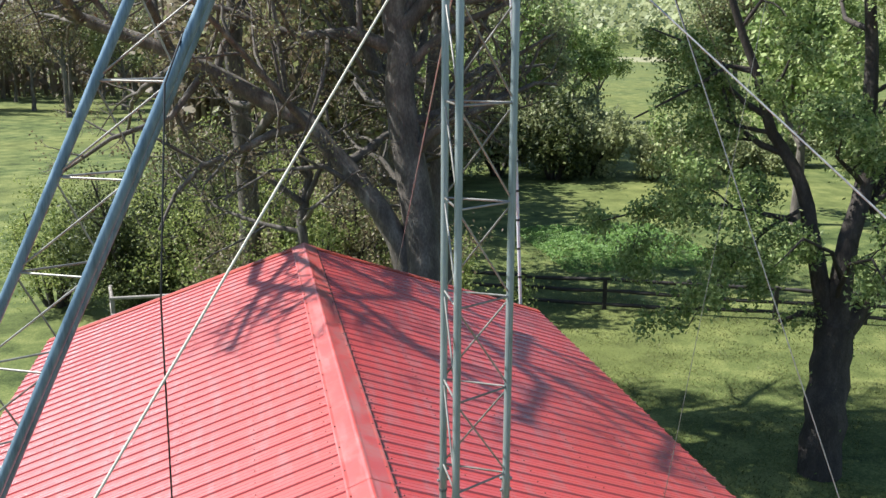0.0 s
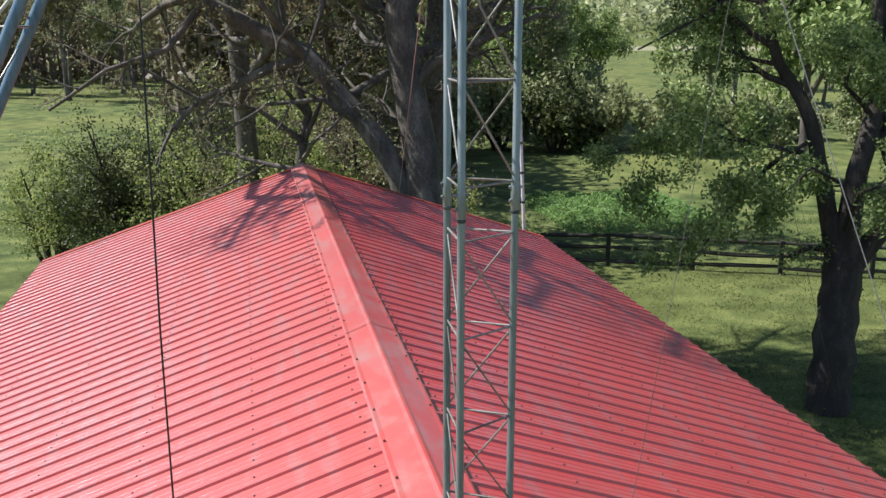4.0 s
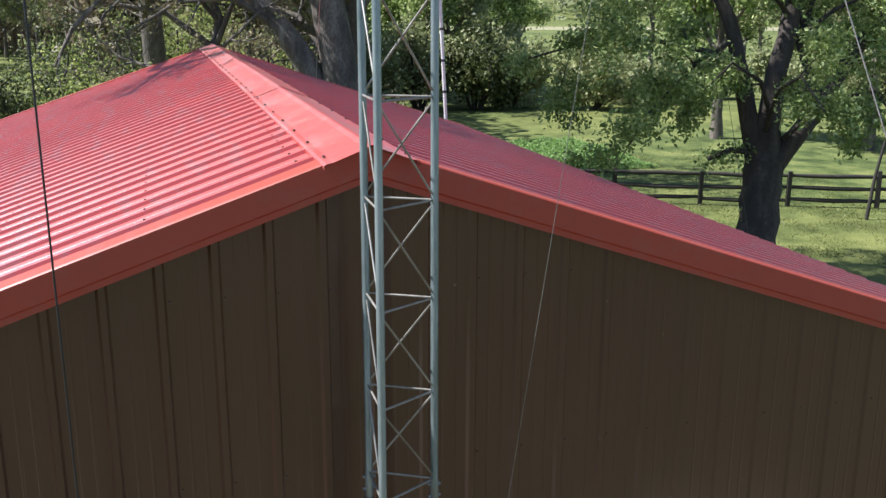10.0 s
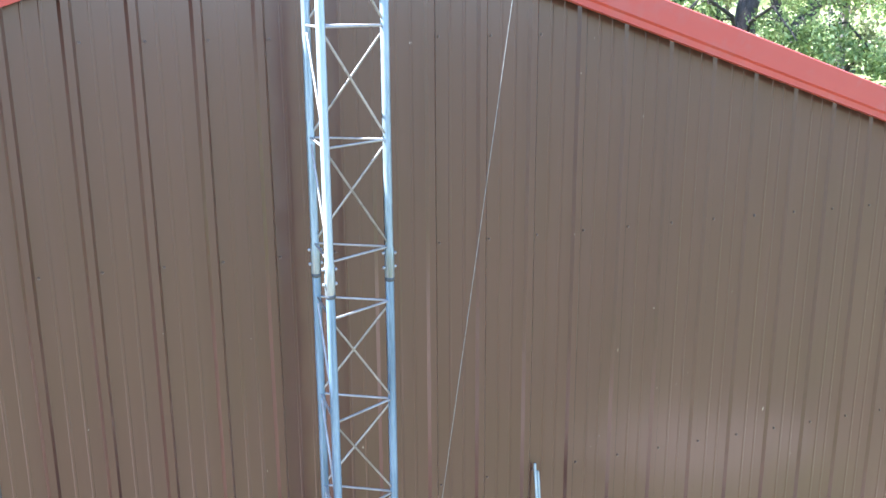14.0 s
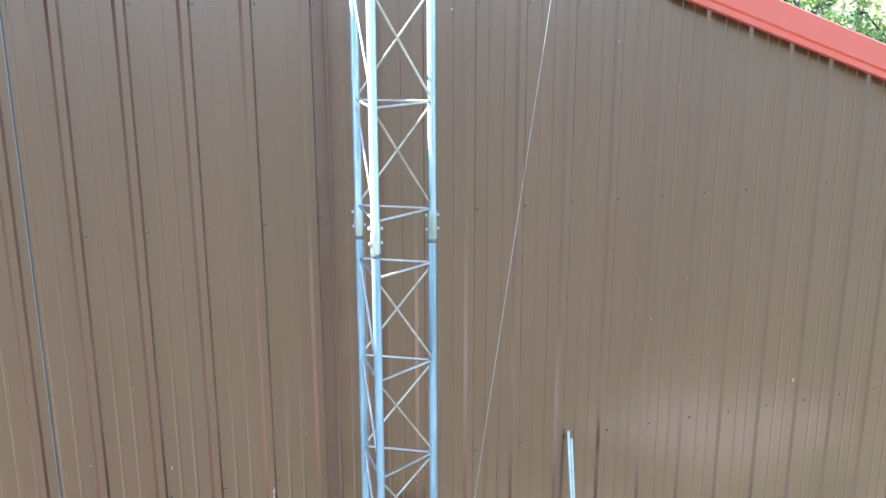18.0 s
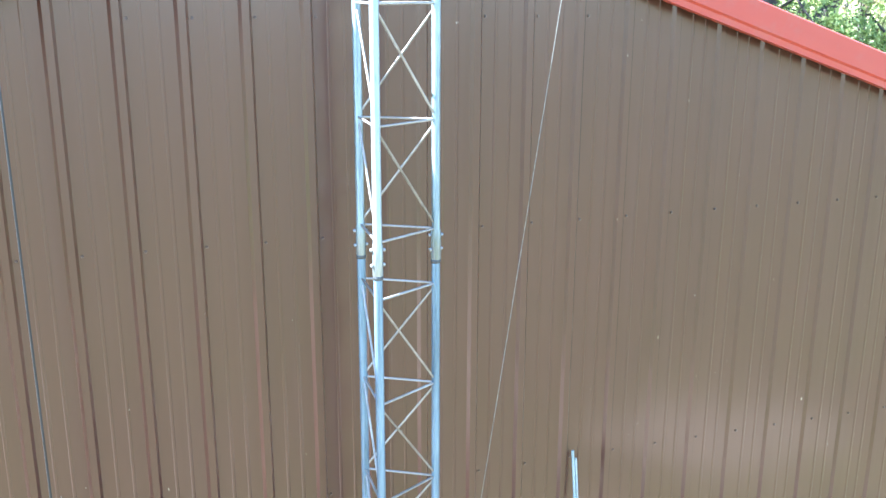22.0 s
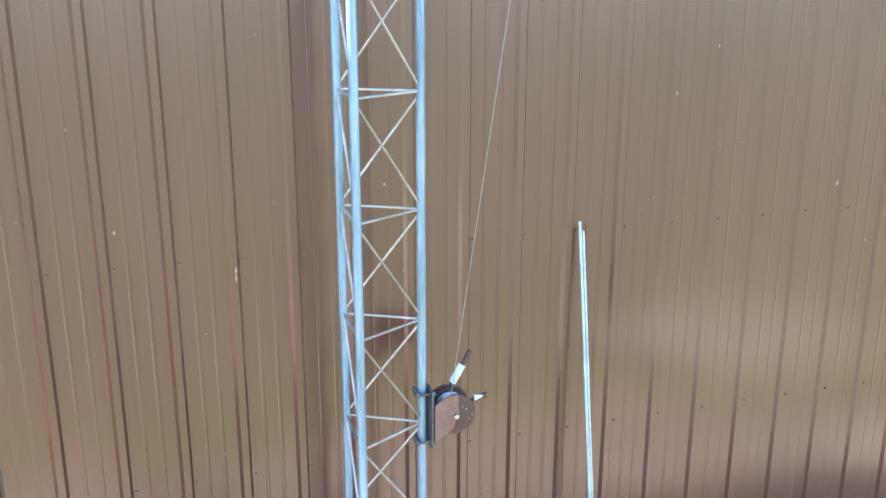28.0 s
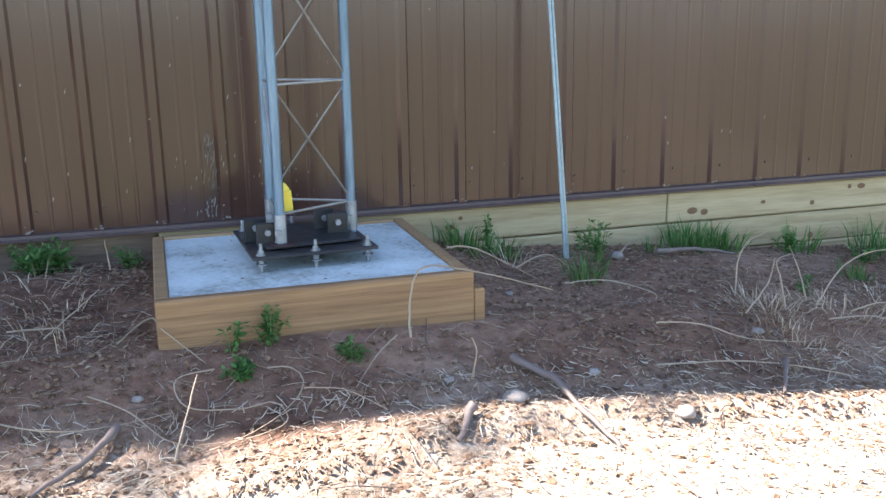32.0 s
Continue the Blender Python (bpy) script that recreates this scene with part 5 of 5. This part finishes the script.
# unseen trees in front of the gable, added to darken what the wall reflects
unseen_trees = []
for x, y in ((-14, -22), (19, -19), (22, -9), (24, -15), (27, -22)):
    unseen_trees.append((x + rnd.uniform(-0.6, 0.6), y + rnd.uniform(-0.6, 0.6)))
for i, (x, y) in enumerate(unseen_trees):
    copy_thing(kinds[(1, 3)[i % 2]], pose(x, y, lie(x, y) - 0.1, 0, 0, rnd.uniform(0, 360)) @ Matrix.Scale(rnd.uniform(0.38, 0.58), 4))
for i, (x, y) in enumerate(spots):
    sc = rnd.uniform(0.7, 1.15)
    t = copy_thing(kinds[(1, 3, 1, 0)[i % 4] if x < -2 and y > 80 or y < 48 and x < 6.5 else rnd.randrange(4) if i % 3 else rnd.choice((0, 2))], pose(x, y, lie(x, y) - 0.1, 0, 0, rnd.uniform(0, 360)) @ Matrix.Scale(sc, 4))
    t.scale = (sc, sc, sc * rnd.uniform(0.9, 1.15))


def woods(name, n, seed, a0, a1, d0, d1, h, size, material, label):
    """Distant woods as many leafy flecks with trunks."""
    r = random.Random(seed)
    s = Shape()
    for k in range(n):
        a, dist = radians(r.uniform(a0, a1)), r.uniform(d0, d1)
        x, y = math.sin(a) * dist, math.cos(a) * dist
        top = h * (1 + 0.35 * noise.noise((a * 40, dist * 0.02, seed)))
        g = lie(x, y)
        c = Vector((x, y, g + top * r.random() ** 0.75))
        z = r.uniform(0.4, 1.2) * size
        u = Vector((r.gauss(0, 1), r.gauss(0, 1), r.gauss(0, 1))).normalized()
        v = u.orthogonal()
        s.add([c - u * z, c + v * z * 0.65, c + u * z, c - v * z * 0.65], [(0, 1, 2, 3)])
        if k % 40 == 0:
            s.tube([(x, y, g - 0.3), (x + r.uniform(-1, 1), y, g + top * 0.85)], [0.22, 0.06], 4, cap=False)
    return single(name, s, material, (0, d0, lie(0, d0)), label, "woods", kind="stuff")


woods("bare_woods", 22000, 12, -46, 9, 135, 175, 17, 0.75, LEAF_BROWN, "grey-brown woods with few leaves beyond the field")
woods("near_woods", 15000, 15, -6, 9, 40, 58, 13, 0.3, LEAF_BROWN, "grey-brown twiggy woods behind the thicket")
woods("far_woods", 16000, 13, 4, 75, 440, 640, 15, 2.0, LEAF_FAR, "hazy spring woods on the far slope")

# ---- small growth and litter by the tower foot ----


GREY_STALK = leaf_mat("grey dead stalk", [(0.24, 0.165, 0.1), (0.45, 0.345, 0.225), (0.64, 0.53, 0.38)], 0.05)


def tuft(name, x, y, n, h, spread, seed, material, label, category, lean=0.5, width=0.004, group=""):
    r = random.Random(seed)
    s = Shape()
    z0 = lie(x, y)
    for _ in range(n):
        a = r.uniform(0, 6.28)
        q = Vector((x + math.cos(a) * spread * r.random(), y + math.sin(a) * spread * r.random(), 0))
        q.z = lie(q.x, q.y) - 0.005
        d = Vector((math.cos(a) * lean * r.random(), math.sin(a) * lean * r.random(), 1)).normalized()
        ln = h * r.uniform(0.45, 1.1)
        side = Vector((-math.sin(a + r.uniform(-1, 1)), math.cos(a), 0)).normalized() * width * r.uniform(0.6, 1.3)
        m = q + d * ln * 0.55
        e = q + d * ln + Vector((d.x, d.y, -0.6)) * ln * 0.25
        s.add([q - side, q + side, m + side * 0.8, m - side * 0.8, e], [(0, 1, 2, 3), (3, 2, 4)])
    return single(name, s, material, (x, y, z0), label, category, group)


def weed(x, y, n, h, spread, seed, leaf=0.0115):
    r = random.Random(seed)
    t = thing("weed", (x, y, lie(x, y)), "small leafy green weed on the bare soil", "weed", "weeds by the pad")
    s, c = Shape(), Shape()
    for _ in range(n):
        a, q = r.uniform(0, 6.28), r.random()
        p = Vector((x + math.cos(a) * spread * q * 0.4, y + math.sin(a) * spread * q * 0.4, 0))
        p.z = lie(p.x, p.y) - 0.005
        e = Vector((x + math.cos(a) * spread * q, y + math.sin(a) * spread * q, p.z + h * r.uniform(0.4, 1)))
        s.tube([p, p.lerp(e, 0.5) + Vector((0, 0, 0.01)), e], [0.0018, 0.0015, 0.001], 4, cap=False)
        for k in range(16):
            m = p.lerp(e, 0.3 + 0.7 * r.random())
            u = Vector((r.gauss(0, 1), r.gauss(0, 1), r.gauss(0, 0.5))).normalized()
            v = u.cross(Vector((0, 0, 1))).normalized() if abs(u.z) < 0.95 else Vector((1, 0, 0))
            z = leaf * r.uniform(0.5, 1.2)
            f = m + u * z * 0.3
            c.add([f, f + u * z + v * z * 0.55, f + u * z * 2, f + u * z - v * z * 0.55], [(0, 1, 2, 3)])
    part("stem", s, GRASS, t)
    part("foliage", c, GRASS, t)


for i, (x, y, n, h, sp) in enumerate([(-1.0, -0.14, 80, 0.11, 0.13), (-1.22, -0.2, 16, 0.09, 0.1), (-0.72, -0.2, 10, 0.10, 0.08), (-0.34, -0.94, 13, 0.13, 0.05), (-0.44, -0.95, 5, 0.1, 0.03),
                                      (-0.43, -1.05, 12, 0.04, 0.06), (-0.12, -1.03, 6, 0.07, 0.05), (0.62, -0.1, 9, 0.16, 0.05), (0.98, -0.35, 12, 0.2, 0.07), (1.02, -0.15, 7, 0.14, 0.05),
                                      (1.95, -0.2, 14, 0.12, 0.1), (2.2, -0.35, 9, 0.08, 0.09), (1.62, -0.75, 5, 0.07, 0.05)]):
    weed(x, y, n, h, sp, 300 + i)
for i, (x, y, n, h, sp) in enumerate([(0.5, -0.16, 90, 0.15, 0.13), (0.64, -0.22, 60, 0.12, 0.1), (0.85, -0.52, 70, 0.13, 0.1), (1.5, -0.14, 130, 0.17, 0.12), (1.66, -0.13, 110, 0.15, 0.12), (2.05, -0.14, 50, 0.17, 0.1),
                                      (2.45, -0.2, 140, 0.2, 0.2), (2.6, -0.45, 80, 0.2, 0.15), (2.0, -0.55, 40, 0.12, 0.09), (2.3, -0.75, 50, 0.16, 0.12), (1.3, -0.2, 30, 0.12, 0.08), (-1.35, -0.3, 40, 0.14, 0.12)]):
    tuft("grass_tuft", x, y, n, h, sp, 400 + i, GRASS, "green grass tuft by the wall foot", "grass", 0.7, 0.003, "grass tufts by the wall")
for i, (x, y, n, h, sp) in enumerate([(0.62, -0.35, 50, 0.16, 0.14), (1.32, -0.95, 260, 0.09, 0.2), (1.55, -1.0, 240, 0.09, 0.25), (1.85, -0.95, 180, 0.1, 0.25), (1.3, -1.15, 150, 0.08, 0.2), (2.3, -0.75, 120, 0.1, 0.3), (-1.0, -0.45, 80, 0.12, 0.3), (-0.9, -0.75, 90, 0.12, 0.3), (-1.25, -0.95, 70, 0.12, 0.3)]):
    tuft("dead_grass_tuft", x, y, n, h, sp, 500 + i, GREY_STALK, "dry grey grass tuft lying on the soil", "dead grass", 2.6, 0.0016, "dead grass tufts")


def litter(name, n, x0, x1, y0, y1, lmin, lmax, w, seed, material, label, lift=0.004):
    """Loose straw or twigs lying on the ground."""
    r = random.Random(seed)
    s = Shape()
    for _ in range(n):
        x, y = r.uniform(x0, x1), r.uniform(y0, y1)
        if -0.66 < x < 0.35 and -0.93 < y < 0:
            continue
        a, ln = r.uniform(0, 6.28), r.uniform(lmin, lmax) * r.uniform(0.5, 1)
        d = Vector((math.cos(a), math.sin(a), 0)) * ln / 2
        k = Vector((-d.y, d.x, 0)).normalized()
        p = [Vector((x, y, 0)) - d, Vector((x, y, 0)) + k * ln * r.uniform(-0.12, 0.12), Vector((x, y, 0)) + d]
        for q in p:
            q.z = lie(q.x, q.y) + lift + r.uniform(0, 0.02 if ln > 0.08 else 0.008)
        ww = w * r.uniform(0.5, 1.2)
        s.tube(p, [ww, ww, ww * 0.5], 3, cap=False)
    return single(name, s, material, ((x0 + x1) / 2, (y0 + y1) / 2, lie((x0 + x1) / 2, (y0 + y1) / 2)), label, "litter", kind="stuff")


def flakes(n, x0, x1, y0, y1, seed):
    """Small dead leaves and clods on the soil."""
    r = random.Random(seed)
    s = Shape()
    for _ in range(n):
        x, y = r.uniform(x0, x1), r.uniform(y0, y1)
        if -0.66 < x < 0.35 and -0.93 < y < 0 or noise.noise((x * 2.2, y * 2.2, 1)) < r.uniform(-0.6, 0.3):
            continue
        a, z = r.uniform(0, 6.28), r.uniform(0.003, 0.012)
        u, v = Vector((math.cos(a), math.sin(a), r.uniform(-0.4, 0.4))) * z, Vector((-math.sin(a), math.cos(a), r.uniform(-0.4, 0.4))) * z * r.uniform(0.3, 0.8)
        c = Vector((x, y, lie(x, y) + 0.003 + z * 0.3))
        k = Vector((0, 0, z * 0.4))
        s.add([c - u, c + v + k, c + u, c - v + k], [(0, 1, 2, 3)])
    single("leaf_litter", s, DEAD_LEAF, ((x0 + x1) / 2, (y0 + y1) / 2, lie((x0 + x1) / 2, (y0 + y1) / 2)), "small dead leaves and chaff on the bare soil", "litter", kind="stuff")


flakes(16000, -2.2, 3.0, -1.5, -0.02, 71)
flakes(12000, -2.2, 3.2, -2.7, -1.4, 72)


def clods(n, x0, x1, y0, y1, seed):
    """Crumbs of soil lying on the bare ground."""
    r = random.Random(seed)
    s = Shape()
    dirs = [Vector(d).normalized() for d in ((1, 0, 0), (-1, 0, 0), (0, 1, 0), (0, -1, 0), (0, 0, 1), (0.6, 0.6, 0.5), (-0.6, 0.6, 0.5), (-0.6, -0.6, 0.5), (0.6, -0.6, 0.5))]
    faces = [(0, 5, 8), (5, 2, 6), (6, 1, 7), (7, 3, 8), (5, 4, 8), (5, 6, 4), (6, 7, 4), (7, 8, 4), (0, 2, 5), (2, 1, 6), (1, 3, 7), (3, 0, 8)]
    for _ in range(n):
        x, y = r.uniform(x0, x1), r.uniform(y0, y1)
        if -0.66 < x < 0.35 and -0.93 < y < 0 or noise.noise((x * 1.7, y * 1.7, 4)) < r.uniform(-0.5, 0.3):
            continue
        z = 0.003 + 0.011 * r.random() ** 3
        c = Vector((x, y, lie(x, y)))
        s.add([c + Vector((d.x * z * r.uniform(0.7, 1.3), d.y * z * r.uniform(0.7, 1.3), d.z * z * r.uniform(0.5, 1.0))) for d in dirs], faces)
    single("soil_clods", s, CLOD, ((x0 + x1) / 2, (y0 + y1) / 2, lie((x0 + x1) / 2, (y0 + y1) / 2)), "loose brown crumbs of soil on the bare ground", "soil", kind="stuff")


clods(20000, -2.2, 3.0, -1.7, -0.02, 81)


def lawn():
    """Short blades that roughen the grass beside and behind the barn."""
    r = random.Random(91)
    s = Shape()
    for _ in range(150000):
        x, y = 4.4 + 18 * r.random() ** 1.3, 1.5 + 32 * r.random() ** 1.2
        if noise.noise((x * 0.9, y * 0.9, 5)) < r.uniform(-0.5, 0.1):
            continue
        z, a, h = lie(x, y) - 0.01, r.uniform(0, 6.28), r.uniform(0.02, 0.07)
        k = Vector((math.cos(a), math.sin(a), 0)) * r.uniform(0.008, 0.022)
        e = Vector((x + r.gauss(0, 0.035), y + r.gauss(0, 0.035), z + h))
        s.add([(x - k.x, y - k.y, z), (x + k.x, y + k.y, z), e], [(0, 1, 2)])
    single("lawn_grass", s, LAWN, (10, 14, lie(10, 14)), "short tufted lawn grass around the tree", "grass", kind="stuff")


NETTLE = leaf_mat("dark nettle leaf", [(0.07, 0.14, 0.03), (0.15, 0.27, 0.06), (0.27, 0.4, 0.11)], 0.4)


def weed_patch(x0, x1, y0, y1, n, h, seed, label):
    """Rank green growth along the fence."""
    r = random.Random(seed)
    s = Shape()
    for _ in range(n):
        x, y = r.uniform(x0, x1), r.uniform(y0, y1)
        e = 1 - max(abs(x - (x0 + x1) / 2) / (x1 - x0), abs(y - (y0 + y1) / 2) / (y1 - y0)) * 2
        top = h * min(1.0, e * 3 + 0.25) * (0.7 + 0.6 * noise.noise((x * 1.3, y * 1.3, seed)))
        c = Vector((x, y, lie(x, y) + max(0.03, top) * r.random() ** 0.6))
        u = Vector((r.gauss(0, 1), r.gauss(0, 1), r.gauss(0, 0.5))).normalized() * r.uniform(0.03, 0.07)
        w = u.orthogonal().normalized() * u.length * 0.5
        s.add([c - u, c + w, c + u, c - w], [(0, 1, 2, 3)])
    single("nettle_patch", s, NETTLE, ((x0 + x1) / 2, (y0 + y1) / 2, lie((x0 + x1) / 2, (y0 + y1) / 2)), label, "weeds", kind="stuff")


weed_patch(11.0, 18.0, 29.5, 37.5, 22000, 0.55, 41, "rank dark green weeds behind the rail fence")
lawn()
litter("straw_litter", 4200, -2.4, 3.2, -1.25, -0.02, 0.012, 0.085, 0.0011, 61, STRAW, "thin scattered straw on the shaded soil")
litter("straw_litter", 15000, -2.6, 3.4, -3.0, -1.15, 0.015, 0.07, 0.0014, 62, SUNLIT_STRAW, "thick straw and chaff, coloured paler for the sunlit strip")
litter("twig_litter", 1500, -2.4, 3.2, -2.6, -0.1, 0.04, 0.24, 0.0015, 63, TWIG, "small dead twigs scattered on the soil")


def smooth_line(q, n=5):
    """A rounded path through points."""
    out = []
    for i in range(len(q) - 1):
        a, b, c, d = q[max(i - 1, 0)], q[i], q[i + 1], q[min(i + 2, len(q) - 1)]
        for k in range(n):
            t = k / n
            out.append(((b * 2) + (c - a) * t + (a * 2 - b * 5 + c * 4 - d) * t * t + (b * 3 - a - c * 3 + d) * t ** 3) * 0.5)
    return out + [q[-1]]


def stick(pts, r, seed, label="crooked dead branch lying on the ground"):
    g = random.Random(seed)
    q = smooth_line([Vector((x, y, lie(x, y) + h)) for x, y, h in pts])
    q = [p + Vector((g.gauss(0, 0.25), g.gauss(0, 0.25), g.gauss(0, 0.15))) * r for p in q]
    return single("fallen_branch", Shape().tube(q, [r * (1 - 0.6 * i / (len(q) - 1)) * g.uniform(0.85, 1.15) for i in range(len(q))], 6), TWIG if r > 0.006 else STRAW, q[0], label, "branch", "fallen branches")


stick([(0.33, -1.12, 0.012), (0.4, -1.25, 0.03), (0.42, -1.4, 0.02), (0.46, -1.55, 0.01)], 0.013, 1)
stick([(0.12, -1.36, 0.03), (0.07, -1.45, 0.01)], 0.016, 2)
stick([(-0.75, -1.2, 0.02), (-0.83, -1.32, 0.025), (-0.93, -1.42, 0.01)], 0.012, 3)
stick([(1.2, -1.2, 0.01), (1.12, -1.3, 0.05), (1.05, -1.4, 0.01)], 0.011, 4)
stick([(0.3, -0.6, 0.14), (0.42, -0.55, 0.11), (0.62, -0.6, 0.03)], 0.004, 5, "dry bent vine on the soil")
stick([(0.06, -1.0, 0.02), (0.07, -0.97, 0.12), (0.12, -0.95, 0.2), (0.3, -0.92, 0.16), (0.55, -0.9, 0.08)], 0.004, 6, "dry bent vine over the board end")
for k, pts in enumerate((
        [(1.27, -0.82, 0.02), (1.285, -0.8, 0.13), (1.32, -0.8, 0.2), (1.40, -0.8, 0.24)],
        [(1.38, -0.95, 0.01), (1.375, -0.92, 0.1), (1.37, -0.9, 0.16), (1.44, -0.88, 0.18)],
        [(1.5, -0.95, 0.02), (1.64, -0.9, 0.14), (1.8, -0.88, 0.19), (2.0, -0.88, 0.17), (2.2, -0.9, 0.08)],
        [(1.5, -0.9, 0.02), (1.49, -0.86, 0.12), (1.46, -0.84, 0.2)],
        [(1.2, -0.98, 0.02), (1.3, -0.95, 0.1), (1.36, -0.9, 0.17)],
        [(1.55, -1.2, 0.02), (1.75, -1.15, 0.07), (1.95, -1.1, 0.06), (2.15, -1.1, 0.02)],
        [(0.75, -1.2, 0.01), (1.0, -1.22, 0.03), (1.2, -1.28, 0.04), (1.35, -1.35, 0.02)],
        [(1.72, -1.05, 0.0), (1.73, -1.05, 0.12), (1.71, -1.04, 0.24)],
        [(-0.95, -0.75, 0.01), (-0.88, -0.68, 0.05), (-0.8, -0.6, 0.09)],
        [(-1.05, -0.7, 0.02), (-0.95, -0.72, 0.03), (-0.9, -0.74, 0.03), (-0.88, -0.86, 0.02)],
        [(-0.75, -0.85, 0.01), (-0.66, -0.76, 0.05), (-0.62, -0.92, 0.06), (-0.52, -1.0, 0.01)],
        [(-0.78, -0.28, 0.02), (-0.79, -0.27, 0.12)],
        [(0.62, -0.4, 0.01), (0.75, -0.38, 0.05), (0.8, -0.48, 0.03)],
        [(1.1, -0.3, 0.02), (1.22, -0.2, 0.05), (1.38, -0.25, 0.02)])):
    stick(pts, 0.0033 if k not in (8, 9, 10) else 0.0032, 20 + k, "dry bleached stem arching over the soil")
stick([(1.25, -0.32, 0.03), (1.45, -0.28, 0.03), (1.62, -0.3, 0.015)], 0.012, 9)


for k, pts in enumerate((
        [(-0.5, -1.05, 0.03), (-0.6, -1.1, 0.05), (-0.58, -1.17, 0.03), (-0.45, -1.19, 0.02), (-0.36, -1.2, 0.03), (-0.34, -1.26, 0.02), (-0.44, -1.3, 0.02), (-0.56, -1.27, 0.01)],
        [(-0.36, -1.06, 0.02), (-0.3, -1.1, 0.04), (-0.28, -1.17, 0.04), (-0.36, -1.25, 0.03), (-0.5, -1.32, 0.02)],
        [(-0.82, -1.1, 0.02), (-0.72, -1.17, 0.03), (-0.64, -1.25, 0.02), (-0.55, -1.29, 0.01)],
        [(-1.1, -1.12, 0.01), (-0.92, -1.21, 0.03), (-0.78, -1.2, 0.02), (-0.62, -1.16, 0.01)],
        [(-0.28, -1.18, 0.04), (-0.18, -1.22, 0.05), (-0.08, -1.28, 0.02)],
        [(0.02, -1.0, 0.03), (-0.06, -1.08, 0.03), (-0.14, -1.18, 0.02)],
        [(0.18, -1.2, 0.01), (0.19, -1.21, 0.1), (0.18, -1.2, 0.13)],
        [(-0.62, -1.33, 0.01), (-0.58, -1.27, 0.1), (-0.55, -1.24, 0.17)],
        [(0.86, -1.0, 0.01), (0.98, -1.06, 0.04), (1.12, -1.12, 0.03), (1.28, -1.18, 0.05)],
        [(1.62, -0.98, 0.02), (1.75, -1.0, 0.06), (1.9, -1.08, 0.04), (2.02, -1.2, 0.01)],
        [(1.5, -1.02, 0.02), (1.66, -1.06, 0.05), (1.8, -1.14, 0.03)],
        [(0.72, -0.62, 0.02), (0.86, -0.66, 0.04), (0.98, -0.76, 0.02), (0.96, -0.82, 0.01)])):
    stick(pts, 0.0024 if k < 6 else 0.0032, 60 + k, "thin dry vine curling over the bare soil")


def stone(x, y, r, seed):
    g = random.Random(seed)
    bm = bmesh.new()
    bmesh.ops.create_icosphere(bm, subdivisions=2, radius=r)
    for v in bm.verts:
        v.co *= 1 + 0.25 * noise.noise(v.co * (2 / r) + Vector((seed, 0, 0)))
        v.co.z *= 0.6
    s = Shape()
    bm.verts.index_update()
    z = lie(x, y) + r * 0.25
    s.add([(v.co.x + x, v.co.y + y, v.co.z + z) for v in bm.verts], [[v.index for v in f.verts] for f in bm.faces], True)
    bm.free()
    single("stone", s, STONE, (x, y, z - r * 0.5), "small pale stone on the soil", "stone", "stones by the pad")


def pad_litter():
    """A few dry leaf scraps on the concrete."""
    r = random.Random(19)
    s = Shape()
    for _ in range(70):
        x, y, a, z = r.uniform(-0.59, 0.24), r.uniform(-0.85, -0.1), r.uniform(0, 6.28), 0.002 + 0.009 * r.random() ** 2
        u, w = Vector((math.cos(a), math.sin(a), 0)) * z, Vector((-math.sin(a), math.cos(a), 0)) * z * 0.35
        c = Vector((x, y, 0.2425))
        s.add([c - u, c + w + Vector((0, 0, z * 0.3)), c + u, c - w], [(0, 1, 2, 3)])
    single("leaf_litter", s, DEAD_LEAF, (-0.17, -0.47, 0.241), "small dead leaf scraps on the concrete pad", "litter", kind="stuff")


pad_litter()
for i, (x, y, r) in enumerate([(0.12, -1.18, 0.016), (-0.1, -1.3, 0.012), (0.55, -1.2, 0.018), (1.08, -0.3, 0.03), (-1.1, -0.6, 0.02), (-0.7, -1.1, 0.015), (0.48, -0.7, 0.015), (1.2, -1.05, 0.02), (0.27, -1.3, 0.034), (0.72, -1.42, 0.03)]):
    stone(x, y, r, i)
